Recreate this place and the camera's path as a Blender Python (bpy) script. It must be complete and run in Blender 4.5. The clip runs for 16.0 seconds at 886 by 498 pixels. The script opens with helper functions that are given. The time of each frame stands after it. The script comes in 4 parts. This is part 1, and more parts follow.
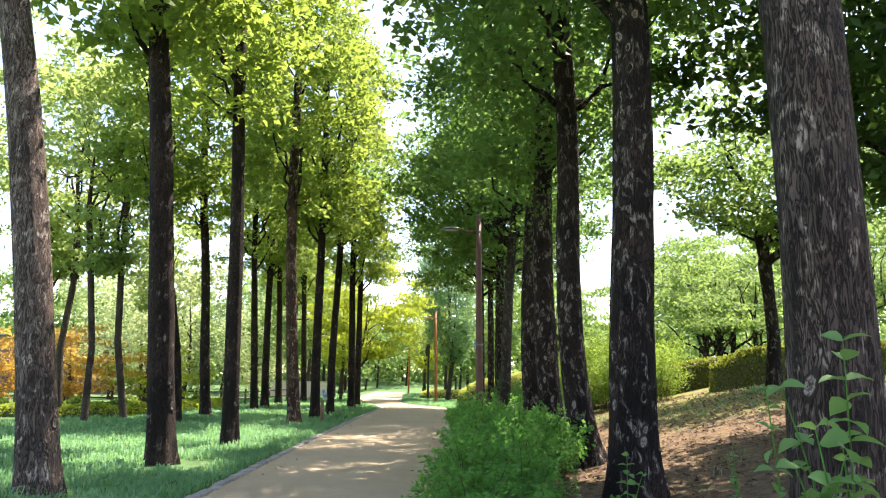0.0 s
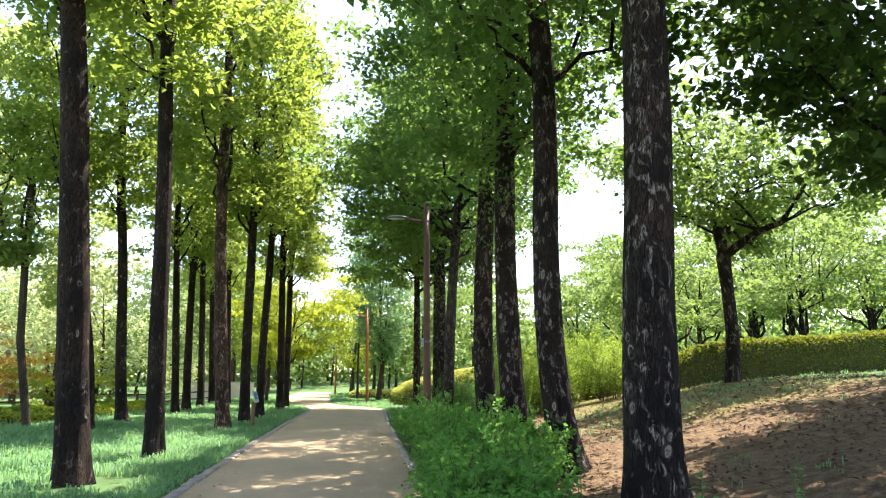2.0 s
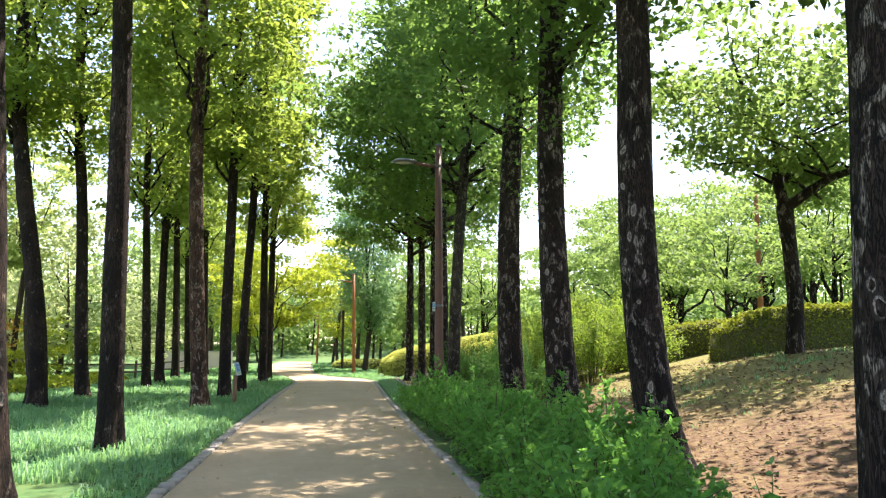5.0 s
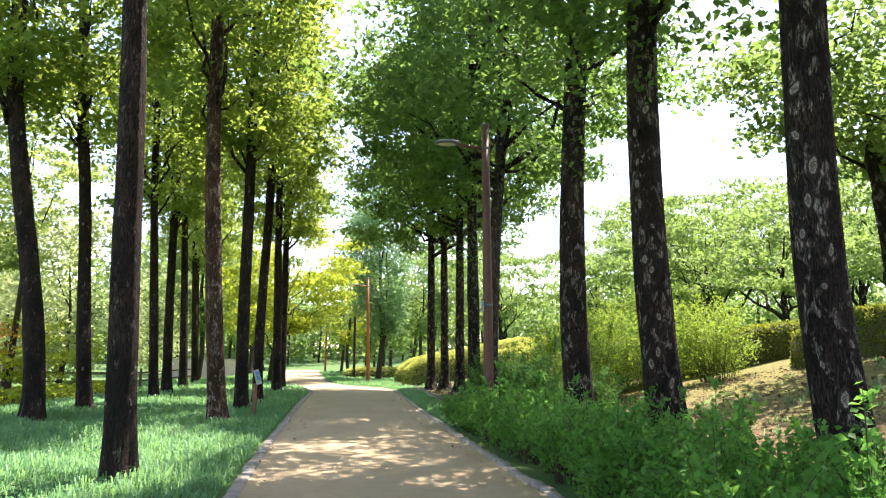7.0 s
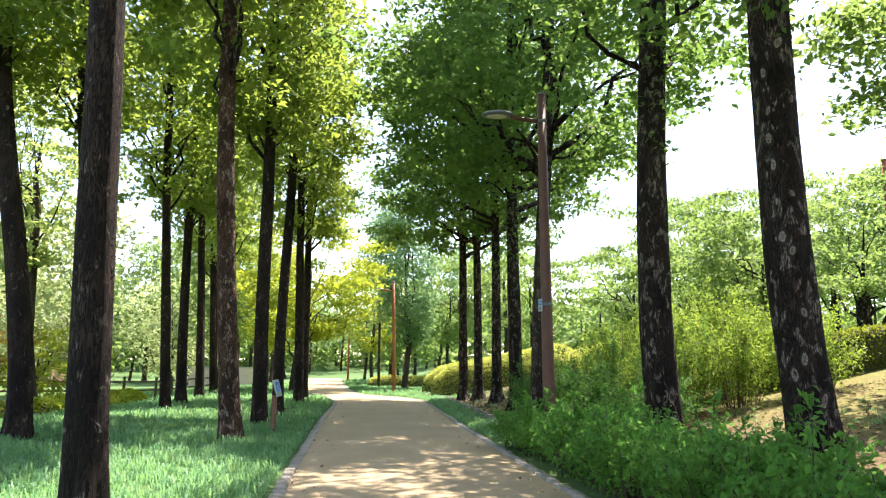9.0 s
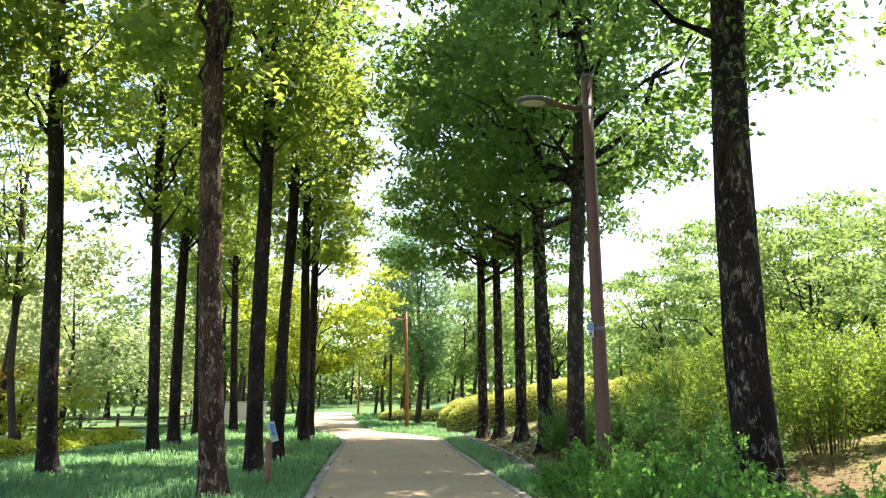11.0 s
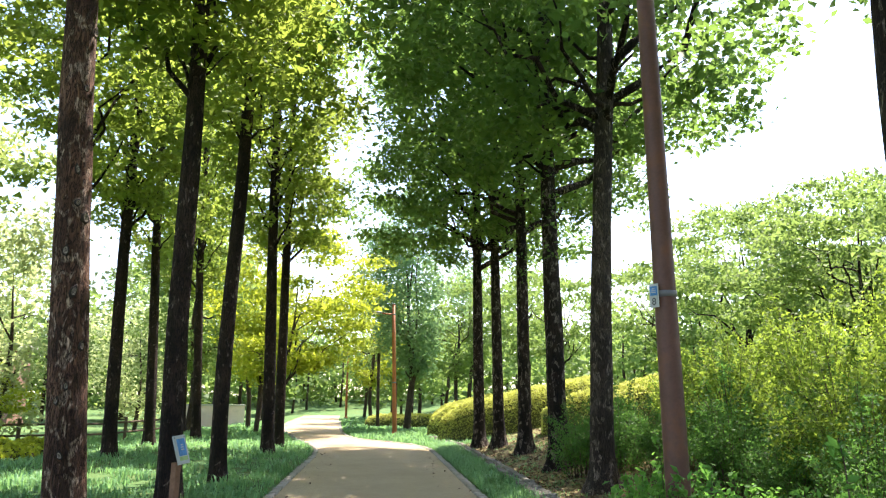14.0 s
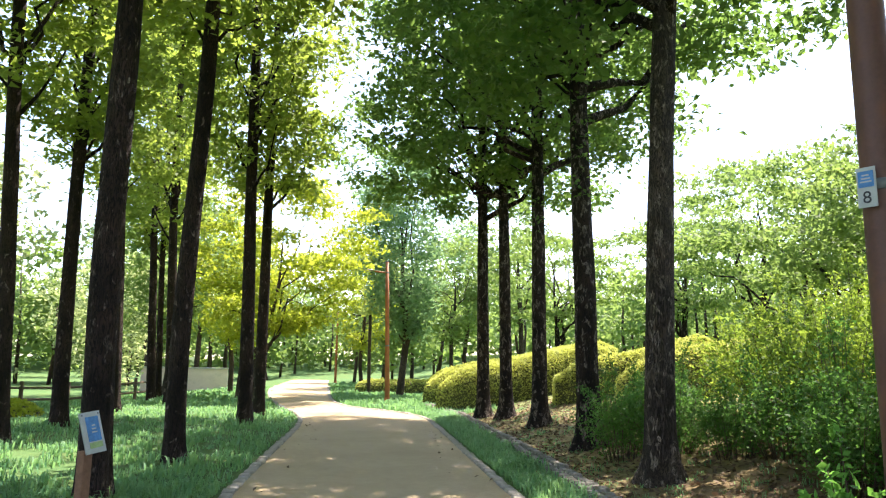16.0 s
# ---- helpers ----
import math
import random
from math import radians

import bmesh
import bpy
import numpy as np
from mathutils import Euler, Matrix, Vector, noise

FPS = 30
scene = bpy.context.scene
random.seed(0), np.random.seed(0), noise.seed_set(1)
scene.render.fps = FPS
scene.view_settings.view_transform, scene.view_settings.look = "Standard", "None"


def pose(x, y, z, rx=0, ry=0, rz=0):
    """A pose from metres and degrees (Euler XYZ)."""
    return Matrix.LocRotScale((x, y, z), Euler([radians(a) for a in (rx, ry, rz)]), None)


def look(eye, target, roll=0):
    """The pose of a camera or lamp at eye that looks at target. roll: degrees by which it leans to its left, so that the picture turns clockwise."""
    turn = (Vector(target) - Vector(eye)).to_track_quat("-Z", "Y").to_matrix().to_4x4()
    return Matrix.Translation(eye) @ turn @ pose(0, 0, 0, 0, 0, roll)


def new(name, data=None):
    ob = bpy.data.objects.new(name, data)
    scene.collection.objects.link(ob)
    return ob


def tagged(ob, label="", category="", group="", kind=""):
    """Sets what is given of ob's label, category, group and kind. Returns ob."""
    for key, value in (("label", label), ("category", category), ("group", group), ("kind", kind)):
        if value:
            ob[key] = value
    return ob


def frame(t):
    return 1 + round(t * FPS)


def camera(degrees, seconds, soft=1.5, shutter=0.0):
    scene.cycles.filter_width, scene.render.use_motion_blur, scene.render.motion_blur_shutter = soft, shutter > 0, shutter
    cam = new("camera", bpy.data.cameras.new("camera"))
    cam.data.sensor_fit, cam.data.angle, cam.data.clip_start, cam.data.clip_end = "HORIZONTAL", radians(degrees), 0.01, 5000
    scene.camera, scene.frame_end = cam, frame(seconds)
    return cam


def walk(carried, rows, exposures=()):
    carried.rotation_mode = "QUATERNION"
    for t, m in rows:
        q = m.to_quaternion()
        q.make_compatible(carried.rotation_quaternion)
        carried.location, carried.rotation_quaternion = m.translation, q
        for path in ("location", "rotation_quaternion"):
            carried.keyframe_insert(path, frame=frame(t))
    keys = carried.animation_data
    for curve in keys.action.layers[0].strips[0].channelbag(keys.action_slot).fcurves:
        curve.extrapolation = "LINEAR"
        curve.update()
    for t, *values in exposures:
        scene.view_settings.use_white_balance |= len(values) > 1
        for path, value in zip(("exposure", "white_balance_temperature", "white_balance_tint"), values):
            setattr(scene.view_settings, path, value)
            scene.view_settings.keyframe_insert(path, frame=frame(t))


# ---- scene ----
cam = camera(61.1, 16.0, soft=1.2)
EXPOSURE, SKY_STRENGTH, SUN_STRENGTH = 1.90, 0.15, 5.0
PATH = [
    (0, (0.143, 0.114, 1.41), (0.137, 2.083, 1.764), 1.3),
    (0.5, (-0.023, 0.41, 1.398), (-0.018, 2.385, 1.714), 1.3),
    (1, (-0.146, 0.812, 1.413), (-0.114, 2.789, 1.719), 1.3),
    (1.5, (-0.29, 1.278, 1.43), (-0.208, 3.252, 1.742), 1.0),
    (2, (-0.495, 1.717, 1.426), (-0.298, 3.675, 1.78), 0.7),
    (2.5, (-0.61, 2.251, 1.426), (-0.395, 4.207, 1.788), 0.6),
    (3, (-0.639, 2.764, 1.467), (-0.445, 4.718, 1.846), 0.8),
    (3.5, (-0.71, 3.291, 1.445), (-0.499, 5.241, 1.835), 0.8),
    (4, (-0.802, 3.857, 1.407), (-0.569, 5.806, 1.791), 0.8),
    (4.5, (-0.912, 4.42, 1.398), (-0.661, 6.374, 1.744), 0.7),
    (5, (-1.078, 4.959, 1.454), (-0.821, 6.923, 1.73), 0.8),
    (5.2, (-1.146, 5.19, 1.442), (-0.891, 7.155, 1.715), 0.7),
    (7.5, (-1.935, 7.86, 1.383), (-1.688, 9.82, 1.694), 0.8),
    (8, (-1.987, 8.518, 1.392), (-1.767, 10.48, 1.713), 1.0),
    (8.2, (-1.999, 8.776, 1.393), (-1.795, 10.74, 1.709), 1.0),
    (10.3, (-2.121, 11.37, 1.475), (-1.933, 13.33, 1.823), 0.5),
    (10.5, (-2.076, 11.644, 1.509), (-1.905, 13.604, 1.868), 0.5),
    (11, (-2.072, 12.267, 1.526), (-1.905, 14.22, 1.924), 0.5),
    (11.5, (-2.027, 12.957, 1.554), (-1.849, 14.902, 1.98), 0.4),
    (12, (-1.919, 13.588, 1.554), (-1.751, 15.524, 2.029), 0.7),
    (12.5, (-1.815, 14.272, 1.565), (-1.638, 16.198, 2.073), 0.5),
    (13, (-1.629, 14.974, 1.568), (-1.455, 16.904, 2.062), 0.5),
    (13.5, (-1.596, 15.704, 1.558), (-1.419, 17.641, 2.022), 0.6),
    (14, (-1.541, 16.461, 1.562), (-1.361, 18.411, 1.967), 0.6),
    (14.5, (-1.559, 17.221, 1.57), (-1.366, 19.171, 1.971), 0.8),
    (15, (-1.606, 17.951, 1.569), (-1.398, 19.899, 1.971), 0.8),
    (15.5, (-1.594, 18.802, 1.577), (-1.396, 20.757, 1.952), 1.1),
    (16, (-1.609, 19.599, 1.565), (-1.401, 21.563, 1.882), 1.1),
]

walk(cam, [(t, look(eye, target, roll)) for t, eye, target, roll in PATH],
     exposures=[(0.0, EXPOSURE, 6850.0, 17.0), (16.0, EXPOSURE, 6850.0, 17.0)])

# ---- world and sun ----
SUN_AZIMUTH, SUN_HEIGHT = 37.0, 61.0      # degrees: clockwise from +y, above the horizon
world = bpy.data.worlds.new("sky")
scene.world = world
world.use_nodes = True
wn = world.node_tree
sky = wn.nodes.new("ShaderNodeTexSky")
sky.sky_type = 'NISHITA'
sky.sun_disc = False
sky.sun_elevation = radians(SUN_HEIGHT)
sky.sun_rotation = radians(SUN_AZIMUTH)
sky.air_density, sky.dust_density, sky.ozone_density = 1.0, 1.0, 1.0
wn.links.new(sky.outputs[0], wn.nodes["Background"].inputs["Color"])
wn.nodes["Background"].inputs["Strength"].default_value = SKY_STRENGTH
sun_data = bpy.data.lights.new("sun", "SUN")
sun_data.energy, sun_data.angle, sun_data.color = SUN_STRENGTH, radians(0.53), (1.0, 0.95, 0.86)
sun = new("sun", sun_data)
az, el = radians(SUN_AZIMUTH), radians(SUN_HEIGHT)
sun_from = Vector((math.sin(az) * math.cos(el), math.cos(az) * math.cos(el), math.sin(el)))
sun.matrix_basis = look(sun_from * 60, (0, 0, 0))


# ---- materials ----
def shader(name):
    """An empty node material: its tree and its output."""
    m = bpy.data.materials.new(name)
    m.use_nodes = True
    m.node_tree.nodes.clear()
    out = m.node_tree.nodes.new("ShaderNodeOutputMaterial")
    return m, m.node_tree, out


def node(nt, kind, **values):
    n = nt.nodes.new(kind)
    for key, value in values.items():
        n.inputs[key.replace("_", " ")].default_value = value
    return n


def ramp(nt, source, stops):
    r = nt.nodes.new("ShaderNodeValToRGB")
    while len(r.color_ramp.elements) < len(stops):
        r.color_ramp.elements.new(0.5)
    for e, (p, c) in zip(r.color_ramp.elements, stops):
        e.position, e.color = p, (*c, 1) if len(c) == 3 else c
    nt.links.new(source, r.inputs[0])
    return r.outputs[0]


def grey(a):
    return (a, a, a)


def mix(nt, fac, a, b, blend="MIX"):
    m = nt.nodes.new("ShaderNodeMix")
    m.data_type, m.blend_type = "RGBA", blend
    for sock, v in ((m.inputs[0], fac), (m.inputs[6], a), (m.inputs[7], b)):
        if isinstance(v, (int, float)):
            sock.default_value = v
        elif isinstance(v, tuple):
            sock.default_value = (*v, 1)
        else:
            nt.links.new(v, sock)
    return m.outputs[2]


def coords(nt, scale=(1, 1, 1), kind="Object"):
    tc = nt.nodes.new("ShaderNodeTexCoord")
    mp = nt.nodes.new("ShaderNodeMapping")
    mp.inputs["Scale"].default_value = scale
    nt.links.new(tc.outputs[kind], mp.inputs[0])
    return mp.outputs[0]


def noise_tex(nt, vec, scale, detail=4.0, rough=0.55, distortion=0.0):
    n = node(nt, "ShaderNodeTexNoise", Scale=scale, Detail=detail, Roughness=rough, Distortion=distortion)
    nt.links.new(vec, n.inputs["Vector"])
    return n.outputs[0]


def bump(nt, height, strength, distance):
    b = node(nt, "ShaderNodeBump", Strength=strength, Distance=distance)
    nt.links.new(height, b.inputs["Height"])
    return b.outputs[0]


def principled(nt, out, colour, rough=0.8, normal=None, metal=0.0, spec=0.3):
    p = node(nt, "ShaderNodeBsdfPrincipled", Roughness=rough if isinstance(rough, float) else 0.7, Metallic=metal)
    p.inputs["Specular IOR Level"].default_value = spec
    if isinstance(colour, tuple):
        p.inputs["Base Color"].default_value = (*colour, 1)
    else:
        nt.links.new(colour, p.inputs["Base Color"])
    if not isinstance(rough, float):
        nt.links.new(rough, p.inputs["Roughness"])
    if normal is not None:
        nt.links.new(normal, p.inputs["Normal"])
    nt.links.new(p.outputs[0], out.inputs[0])
    return p


def leaf_material(name, dark, light, glow, through_part=0.42, rough=0.6):
    """Leaves: colour varies from leaf to leaf, light passes through the blade."""
    m, nt, out = shader(name)
    geo = nt.nodes.new("ShaderNodeNewGeometry")
    big = noise_tex(nt, coords(nt), 0.55, 2.0)
    spread = mix(nt, 0.45, geo.outputs["Random Per Island"], big)
    col = ramp(nt, spread, [(0.15, dark), (0.8, light)])
    p = principled(nt, out, col, rough, spec=0.2)
    tl = nt.nodes.new("ShaderNodeBsdfTranslucent")
    nt.links.new(mix(nt, 0.75, col, glow), tl.inputs["Color"])
    mx = nt.nodes.new("ShaderNodeMixShader")
    mx.inputs[0].default_value = through_part
    nt.links.new(p.outputs[0], mx.inputs[1])
    nt.links.new(tl.outputs[0], mx.inputs[2])
    nt.links.new(mx.outputs[0], out.inputs[0])
    return m


def bark_material(name, dark, mid, pale, pale_share, furrow=1.0):
    """Bark in long narrow plates between dark cracks, with ragged pale patches and a rusty tint in places."""
    m, nt, out = shader(name)
    vec = coords(nt)
    plates = noise_tex(nt, coords(nt, (1.0, 1.0, 0.17)), 27.0, 4.0, 0.6, 1.6)
    fibre = noise_tex(nt, coords(nt, (1.0, 1.0, 0.25)), 62.0, 3.0, 0.7)
    blot = noise_tex(nt, coords(nt, (1, 1, 0.50)), 9.0, 2.5, 0.55, 0.8)
    tint = noise_tex(nt, vec, 1.1, 3.0)
    damp = noise_tex(nt, coords(nt, (1, 1, 0.45)), 2.6, 2.0)
    gap = nt.nodes.new("ShaderNodeMath")
    gap.operation = "SUBTRACT"
    nt.links.new(plates, gap.inputs[0])
    gap.inputs[1].default_value = 0.5
    ridge = nt.nodes.new("ShaderNodeMath")
    ridge.operation = "ABSOLUTE"
    nt.links.new(gap.outputs[0], ridge.inputs[0])
    crack = ramp(nt, ridge.outputs[0], [(0.0, grey(0)), (0.065, grey(1))])
    base = mix(nt, ramp(nt, damp, [(0.40, grey(0.0)), (0.62, grey(1))]), dark, mid)
    base = mix(nt, ramp(nt, fibre, [(0.36, grey(0.75)), (0.60, grey(0))]), base, tuple(c * 0.45 for c in mid))
    base = mix(nt, ramp(nt, tint, [(0.52, grey(0)), (0.72, grey(0.5))]), base, (0.085, 0.045, 0.030))
    patch = ramp(nt, blot, [(pale_share, grey(0)), (pale_share + 0.09, grey(0.95))])
    ragged = ramp(nt, fibre, [(0.36, grey(0.0)), (0.56, grey(1))])
    col = mix(nt, mix(nt, 1.0, patch, ragged, "MULTIPLY"), base, pale)
    col = mix(nt, crack, tuple(c * 0.35 for c in dark), col)
    relief = mix(nt, 0.3, crack, fibre)
    principled(nt, out, col, 0.88, bump(nt, relief, 1.0 * furrow, 0.035), spec=0.22)
    return m


def plain(name, colour, rough=0.7, vary=0.25, scale=8.0, bump_size=0.004, metal=0.0, stain=None):
    m, nt, out = shader(name)
    vec = coords(nt)
    n1 = noise_tex(nt, vec, scale, 5.0, 0.6)
    n2 = noise_tex(nt, vec, scale * 9, 3.0, 0.6)
    lo, hi = tuple(c * (1 - vary) for c in colour), tuple(min(c * (1 + vary), 0.9) for c in colour)
    col = ramp(nt, mix(nt, 0.35, n1, n2), [(0.33, lo), (0.67, hi)])
    if stain:
        col = mix(nt, ramp(nt, n1, [(0.52, grey(0)), (0.68, grey(0.8))]), col, stain)
    principled(nt, out, col, rough, bump(nt, n2, 0.5, bump_size), metal)
    return m


def knot_material():
    """A healed branch scar: dark outer bark, a pale callus ring, a dark groove and a weathered heart."""
    m, nt, out = shader("knot_wood")
    vec = coords(nt, (0.0, 1.4, 1.0))
    dist = nt.nodes.new("ShaderNodeVectorMath")
    dist.operation = "LENGTH"
    nt.links.new(vec, dist.inputs[0])
    spot = nt.nodes.new("ShaderNodeObjectInfo").outputs["Random"]
    drift = nt.nodes.new("ShaderNodeVectorMath")
    drift.operation = "ADD"
    far = nt.nodes.new("ShaderNodeMath")
    far.operation = "MULTIPLY"
    far.inputs[1].default_value = 40.0
    nt.links.new(spot, far.inputs[0])
    nt.links.new(coords(nt), drift.inputs[0])
    nt.links.new(far.outputs[0], drift.inputs[1])
    n = noise_tex(nt, drift.outputs[0], 1.5, 4.0, 0.7)
    wob = nt.nodes.new("ShaderNodeMath")
    wob.operation = "MULTIPLY_ADD"
    nt.links.new(n, wob.inputs[0])
    wob.inputs[1].default_value = 0.75
    nt.links.new(dist.outputs["Value"], wob.inputs[2])
    col = ramp(nt, wob.outputs[0], [(0.36, (0.06, 0.045, 0.037)), (0.46, (0.24, 0.190, 0.158)), (0.62, (0.13, 0.100, 0.083)), (0.72, (0.29, 0.235, 0.195)), (0.90, (0.31, 0.255, 0.212)), (0.97, (0.14, 0.108, 0.090)), (1.0, (0.035, 0.026, 0.022))])
    fine = noise_tex(nt, drift.outputs[0], 7.0, 3.0, 0.65)
    col = mix(nt, ramp(nt, fine, [(0.44, grey(0.75)), (0.54, grey(0))]), col, (0.035, 0.028, 0.024))
    principled(nt, out, col, 0.9, bump(nt, fine, 0.6, 0.01), spec=0.15)
    return m


def ground_material():
    """Bare brown soil on the slope, turf elsewhere, with worn and mossy places."""
    m, nt, out = shader("ground_soil_and_turf")
    pos = nt.nodes.new("ShaderNodeNewGeometry").outputs["Position"]
    xyz = nt.nodes.new("ShaderNodeSeparateXYZ")
    nt.links.new(pos, xyz.inputs[0])
    n1 = noise_tex(nt, pos, 0.8, 4.0)
    n2 = noise_tex(nt, pos, 7.0, 5.0, 0.65)
    n3 = noise_tex(nt, pos, 55.0, 3.0, 0.6)
    soil = ramp(nt, mix(nt, 0.4, n2, n3), [(0.32, (0.056, 0.032, 0.020)), (0.5, (0.130, 0.080, 0.050)), (0.68, (0.26, 0.172, 0.108))])
    turf = ramp(nt, mix(nt, 0.5, n2, n3), [(0.3, (0.045, 0.105, 0.040)), (0.7, (0.105, 0.185, 0.065))])
    dry = mix(nt, ramp(nt, n1, [(0.45, grey(0)), (0.62, grey(0.55))]), turf, (0.115, 0.145, 0.048))

    def step(value, a, b):
        r = nt.nodes.new("ShaderNodeMapRange")
        r.interpolation_type = "SMOOTHSTEP"
        r.inputs[1].default_value, r.inputs[2].default_value = a, b
        nt.links.new(value, r.inputs[0])
        return r.outputs[0]

    def wob(value, amount):
        a = nt.nodes.new("ShaderNodeMath")
        a.operation = "MULTIPLY_ADD"
        nt.links.new(n1, a.inputs[0])
        a.inputs[1].default_value = amount
        nt.links.new(value, a.inputs[2])
        return a.outputs[0]

    def times(a, b):
        t = nt.nodes.new("ShaderNodeMath")
        t.operation = "MULTIPLY"
        nt.links.new(a, t.inputs[0])
        nt.links.new(b, t.inputs[1])
        return t.outputs[0]

    bare = times(step(wob(xyz.outputs[0], 0.8), 1.2, 2.0), step(wob(xyz.outputs[1], 6.0), 53.0, 46.0))
    bare = times(bare, step(wob(xyz.outputs[0], 6.0), 16.0, 11.0))
    bare = times(bare, step(wob(xyz.outputs[1], 3.0), -12.0, -9.0))
    mossy = ramp(nt, n2, [(0.45, grey(0)), (0.6, grey(0.35))])
    worn = ramp(nt, n2, [(0.36, grey(1)), (0.56, grey(0.25))])
    thin = times(worn, times(step(wob(xyz.outputs[1], 2.0), 15.5, 18.5), step(xyz.outputs[0], 3.5, 6.0)))
    straw = times(ramp(nt, n2, [(0.34, grey(1)), (0.6, grey(0.35))]), step(wob(xyz.outputs[1], 3.0), 29.0, 33.0))
    soil = mix(nt, mossy, soil, (0.14, 0.13, 0.045))
    soil = mix(nt, straw, soil, (0.27, 0.235, 0.105))
    col = mix(nt, bare, dry, mix(nt, thin, soil, (0.19, 0.205, 0.055)))
    principled(nt, out, col, 0.95, bump(nt, mix(nt, 0.5, n2, n3), 0.8, 0.03), spec=0.1)
    return m


def path_material():
    """Sandy, rolled path surface: fine grit, wheel-smoothed bands and damp stains."""
    m, nt, out = shader("path_sand_binder")
    pos = nt.nodes.new("ShaderNodeNewGeometry").outputs["Position"]
    n1 = noise_tex(nt, pos, 0.7, 5.0, 0.6)
    n2 = noise_tex(nt, pos, 9.0, 4.0, 0.6)
    n3 = noise_tex(nt, pos, 160.0, 2.0, 0.7)
    col = ramp(nt, n1, [(0.3, (0.37, 0.278, 0.165)), (0.7, (0.46, 0.356, 0.220))])
    col = mix(nt, 0.25, col, ramp(nt, n2, [(0.35, (0.30, 0.21, 0.125)), (0.65, (0.48, 0.37, 0.24))]))
    col = mix(nt, ramp(nt, n3, [(0.42, grey(0.4)), (0.55, grey(0))]), col, (0.16, 0.125, 0.085))
    principled(nt, out, col, 0.9, bump(nt, n3, 0.5, 0.004), spec=0.2)
    return m


M_GROUND, M_PATH = ground_material(), path_material()
M_BARK_DARK = bark_material("bark_dark", (0.013, 0.008, 0.007), (0.054, 0.035, 0.027), (0.30, 0.245, 0.205), 0.538)
M_BARK_LEFT = bark_material("bark_dark_plain", (0.017, 0.010, 0.008), (0.068, 0.041, 0.031), (0.25, 0.190, 0.155), 0.61)
M_BARK_GREY = bark_material("bark_grey", (0.045, 0.033, 0.027), (0.135, 0.100, 0.080), (0.31, 0.25, 0.205), 0.55)
M_BARK_PALE = bark_material("bark_pale_grey", (0.095, 0.066, 0.053), (0.25, 0.180, 0.145), (0.42, 0.34, 0.285), 0.54)
M_BARK_BROWN = bark_material("bark_brown", (0.045, 0.021, 0.014), (0.19, 0.092, 0.058), (0.46, 0.33, 0.25), 0.53)
M_BARK_FAR = bark_material("bark_far", (0.050, 0.036, 0.027), (0.13, 0.095, 0.072), (0.27, 0.23, 0.19), 0.66, 0.5)
M_KNOT = knot_material()
M_LEAF_LEFT = leaf_material("leaf_yellow_green", (0.038, 0.090, 0.019), (0.170, 0.232, 0.038), (0.44, 0.57, 0.09), 0.48)
M_LEAF_RIGHT = leaf_material("leaf_deep_green", (0.019, 0.066, 0.019), (0.092, 0.163, 0.043), (0.28, 0.46, 0.092), 0.46)
# The crown's backlit shade is put into this dark leaf colour.
M_LEAF_SHADED = leaf_material("leaf_shaded_green", (0.012, 0.040, 0.012), (0.045, 0.090, 0.022), (0.14, 0.26, 0.04), 0.3)
M_LEAF_LIGHT = leaf_material("leaf_fresh_green", (0.042, 0.105, 0.027), (0.15, 0.225, 0.064), (0.35, 0.50, 0.12), 0.44)
M_LEAF_LIME = leaf_material("leaf_lime", (0.12, 0.185, 0.018), (0.27, 0.32, 0.035), (0.58, 0.66, 0.06), 0.46)
M_LEAF_BLUE = leaf_material("leaf_blue_green", (0.070, 0.155, 0.072), (0.17, 0.29, 0.135), (0.34, 0.54, 0.22), 0.42)
M_LEAF_PALE = leaf_material("leaf_pale_green", (0.18, 0.25, 0.11), (0.36, 0.42, 0.20), (0.62, 0.70, 0.30), 0.45)
M_LEAF_FEATHER = leaf_material("leaf_feathery_green", (0.09, 0.165, 0.046), (0.25, 0.32, 0.10), (0.52, 0.63, 0.18), 0.50)
M_LEAF_ORANGE = leaf_material("leaf_orange", (0.22, 0.12, 0.025), (0.42, 0.27, 0.05), (0.75, 0.45, 0.07), 0.45)
M_LEAF_SHRUB = leaf_material("leaf_shrub", (0.030, 0.110, 0.020), (0.095, 0.240, 0.046), (0.24, 0.54, 0.09), 0.45)
M_LEAF_SAPLING = leaf_material("leaf_sapling", (0.075, 0.165, 0.048), (0.16, 0.29, 0.095), (0.28, 0.48, 0.12), 0.35)
M_LEAF_FORSYTHIA = leaf_material("leaf_forsythia", (0.028, 0.084, 0.016), (0.155, 0.240, 0.034), (0.42, 0.58, 0.07), 0.45)
M_LEAF_GREENBUSH = leaf_material("leaf_dark_bush", (0.020, 0.075, 0.018), (0.070, 0.165, 0.036), (0.18, 0.40, 0.07), 0.4)
M_LEAF_HEDGE = leaf_material("leaf_hedge", (0.040, 0.070, 0.012), (0.22, 0.245, 0.028), (0.48, 0.54, 0.05), 0.3)
# Paler than the hedge leaf: full sun is put into this colour.
M_LEAF_TOPIARY_SUNLIT = leaf_material("leaf_topiary_sunlit", (0.27, 0.30, 0.070), (0.50, 0.52, 0.14), (0.70, 0.74, 0.16), 0.38)
M_GRASS = leaf_material("grass_blades", (0.066, 0.188, 0.094), (0.168, 0.338, 0.155), (0.33, 0.59, 0.19), 0.40, 0.5)
M_LITTER = leaf_material("dry_leaves", (0.055, 0.034, 0.021), (0.20, 0.135, 0.085), (0.18, 0.11, 0.06), 0.12, 0.8)
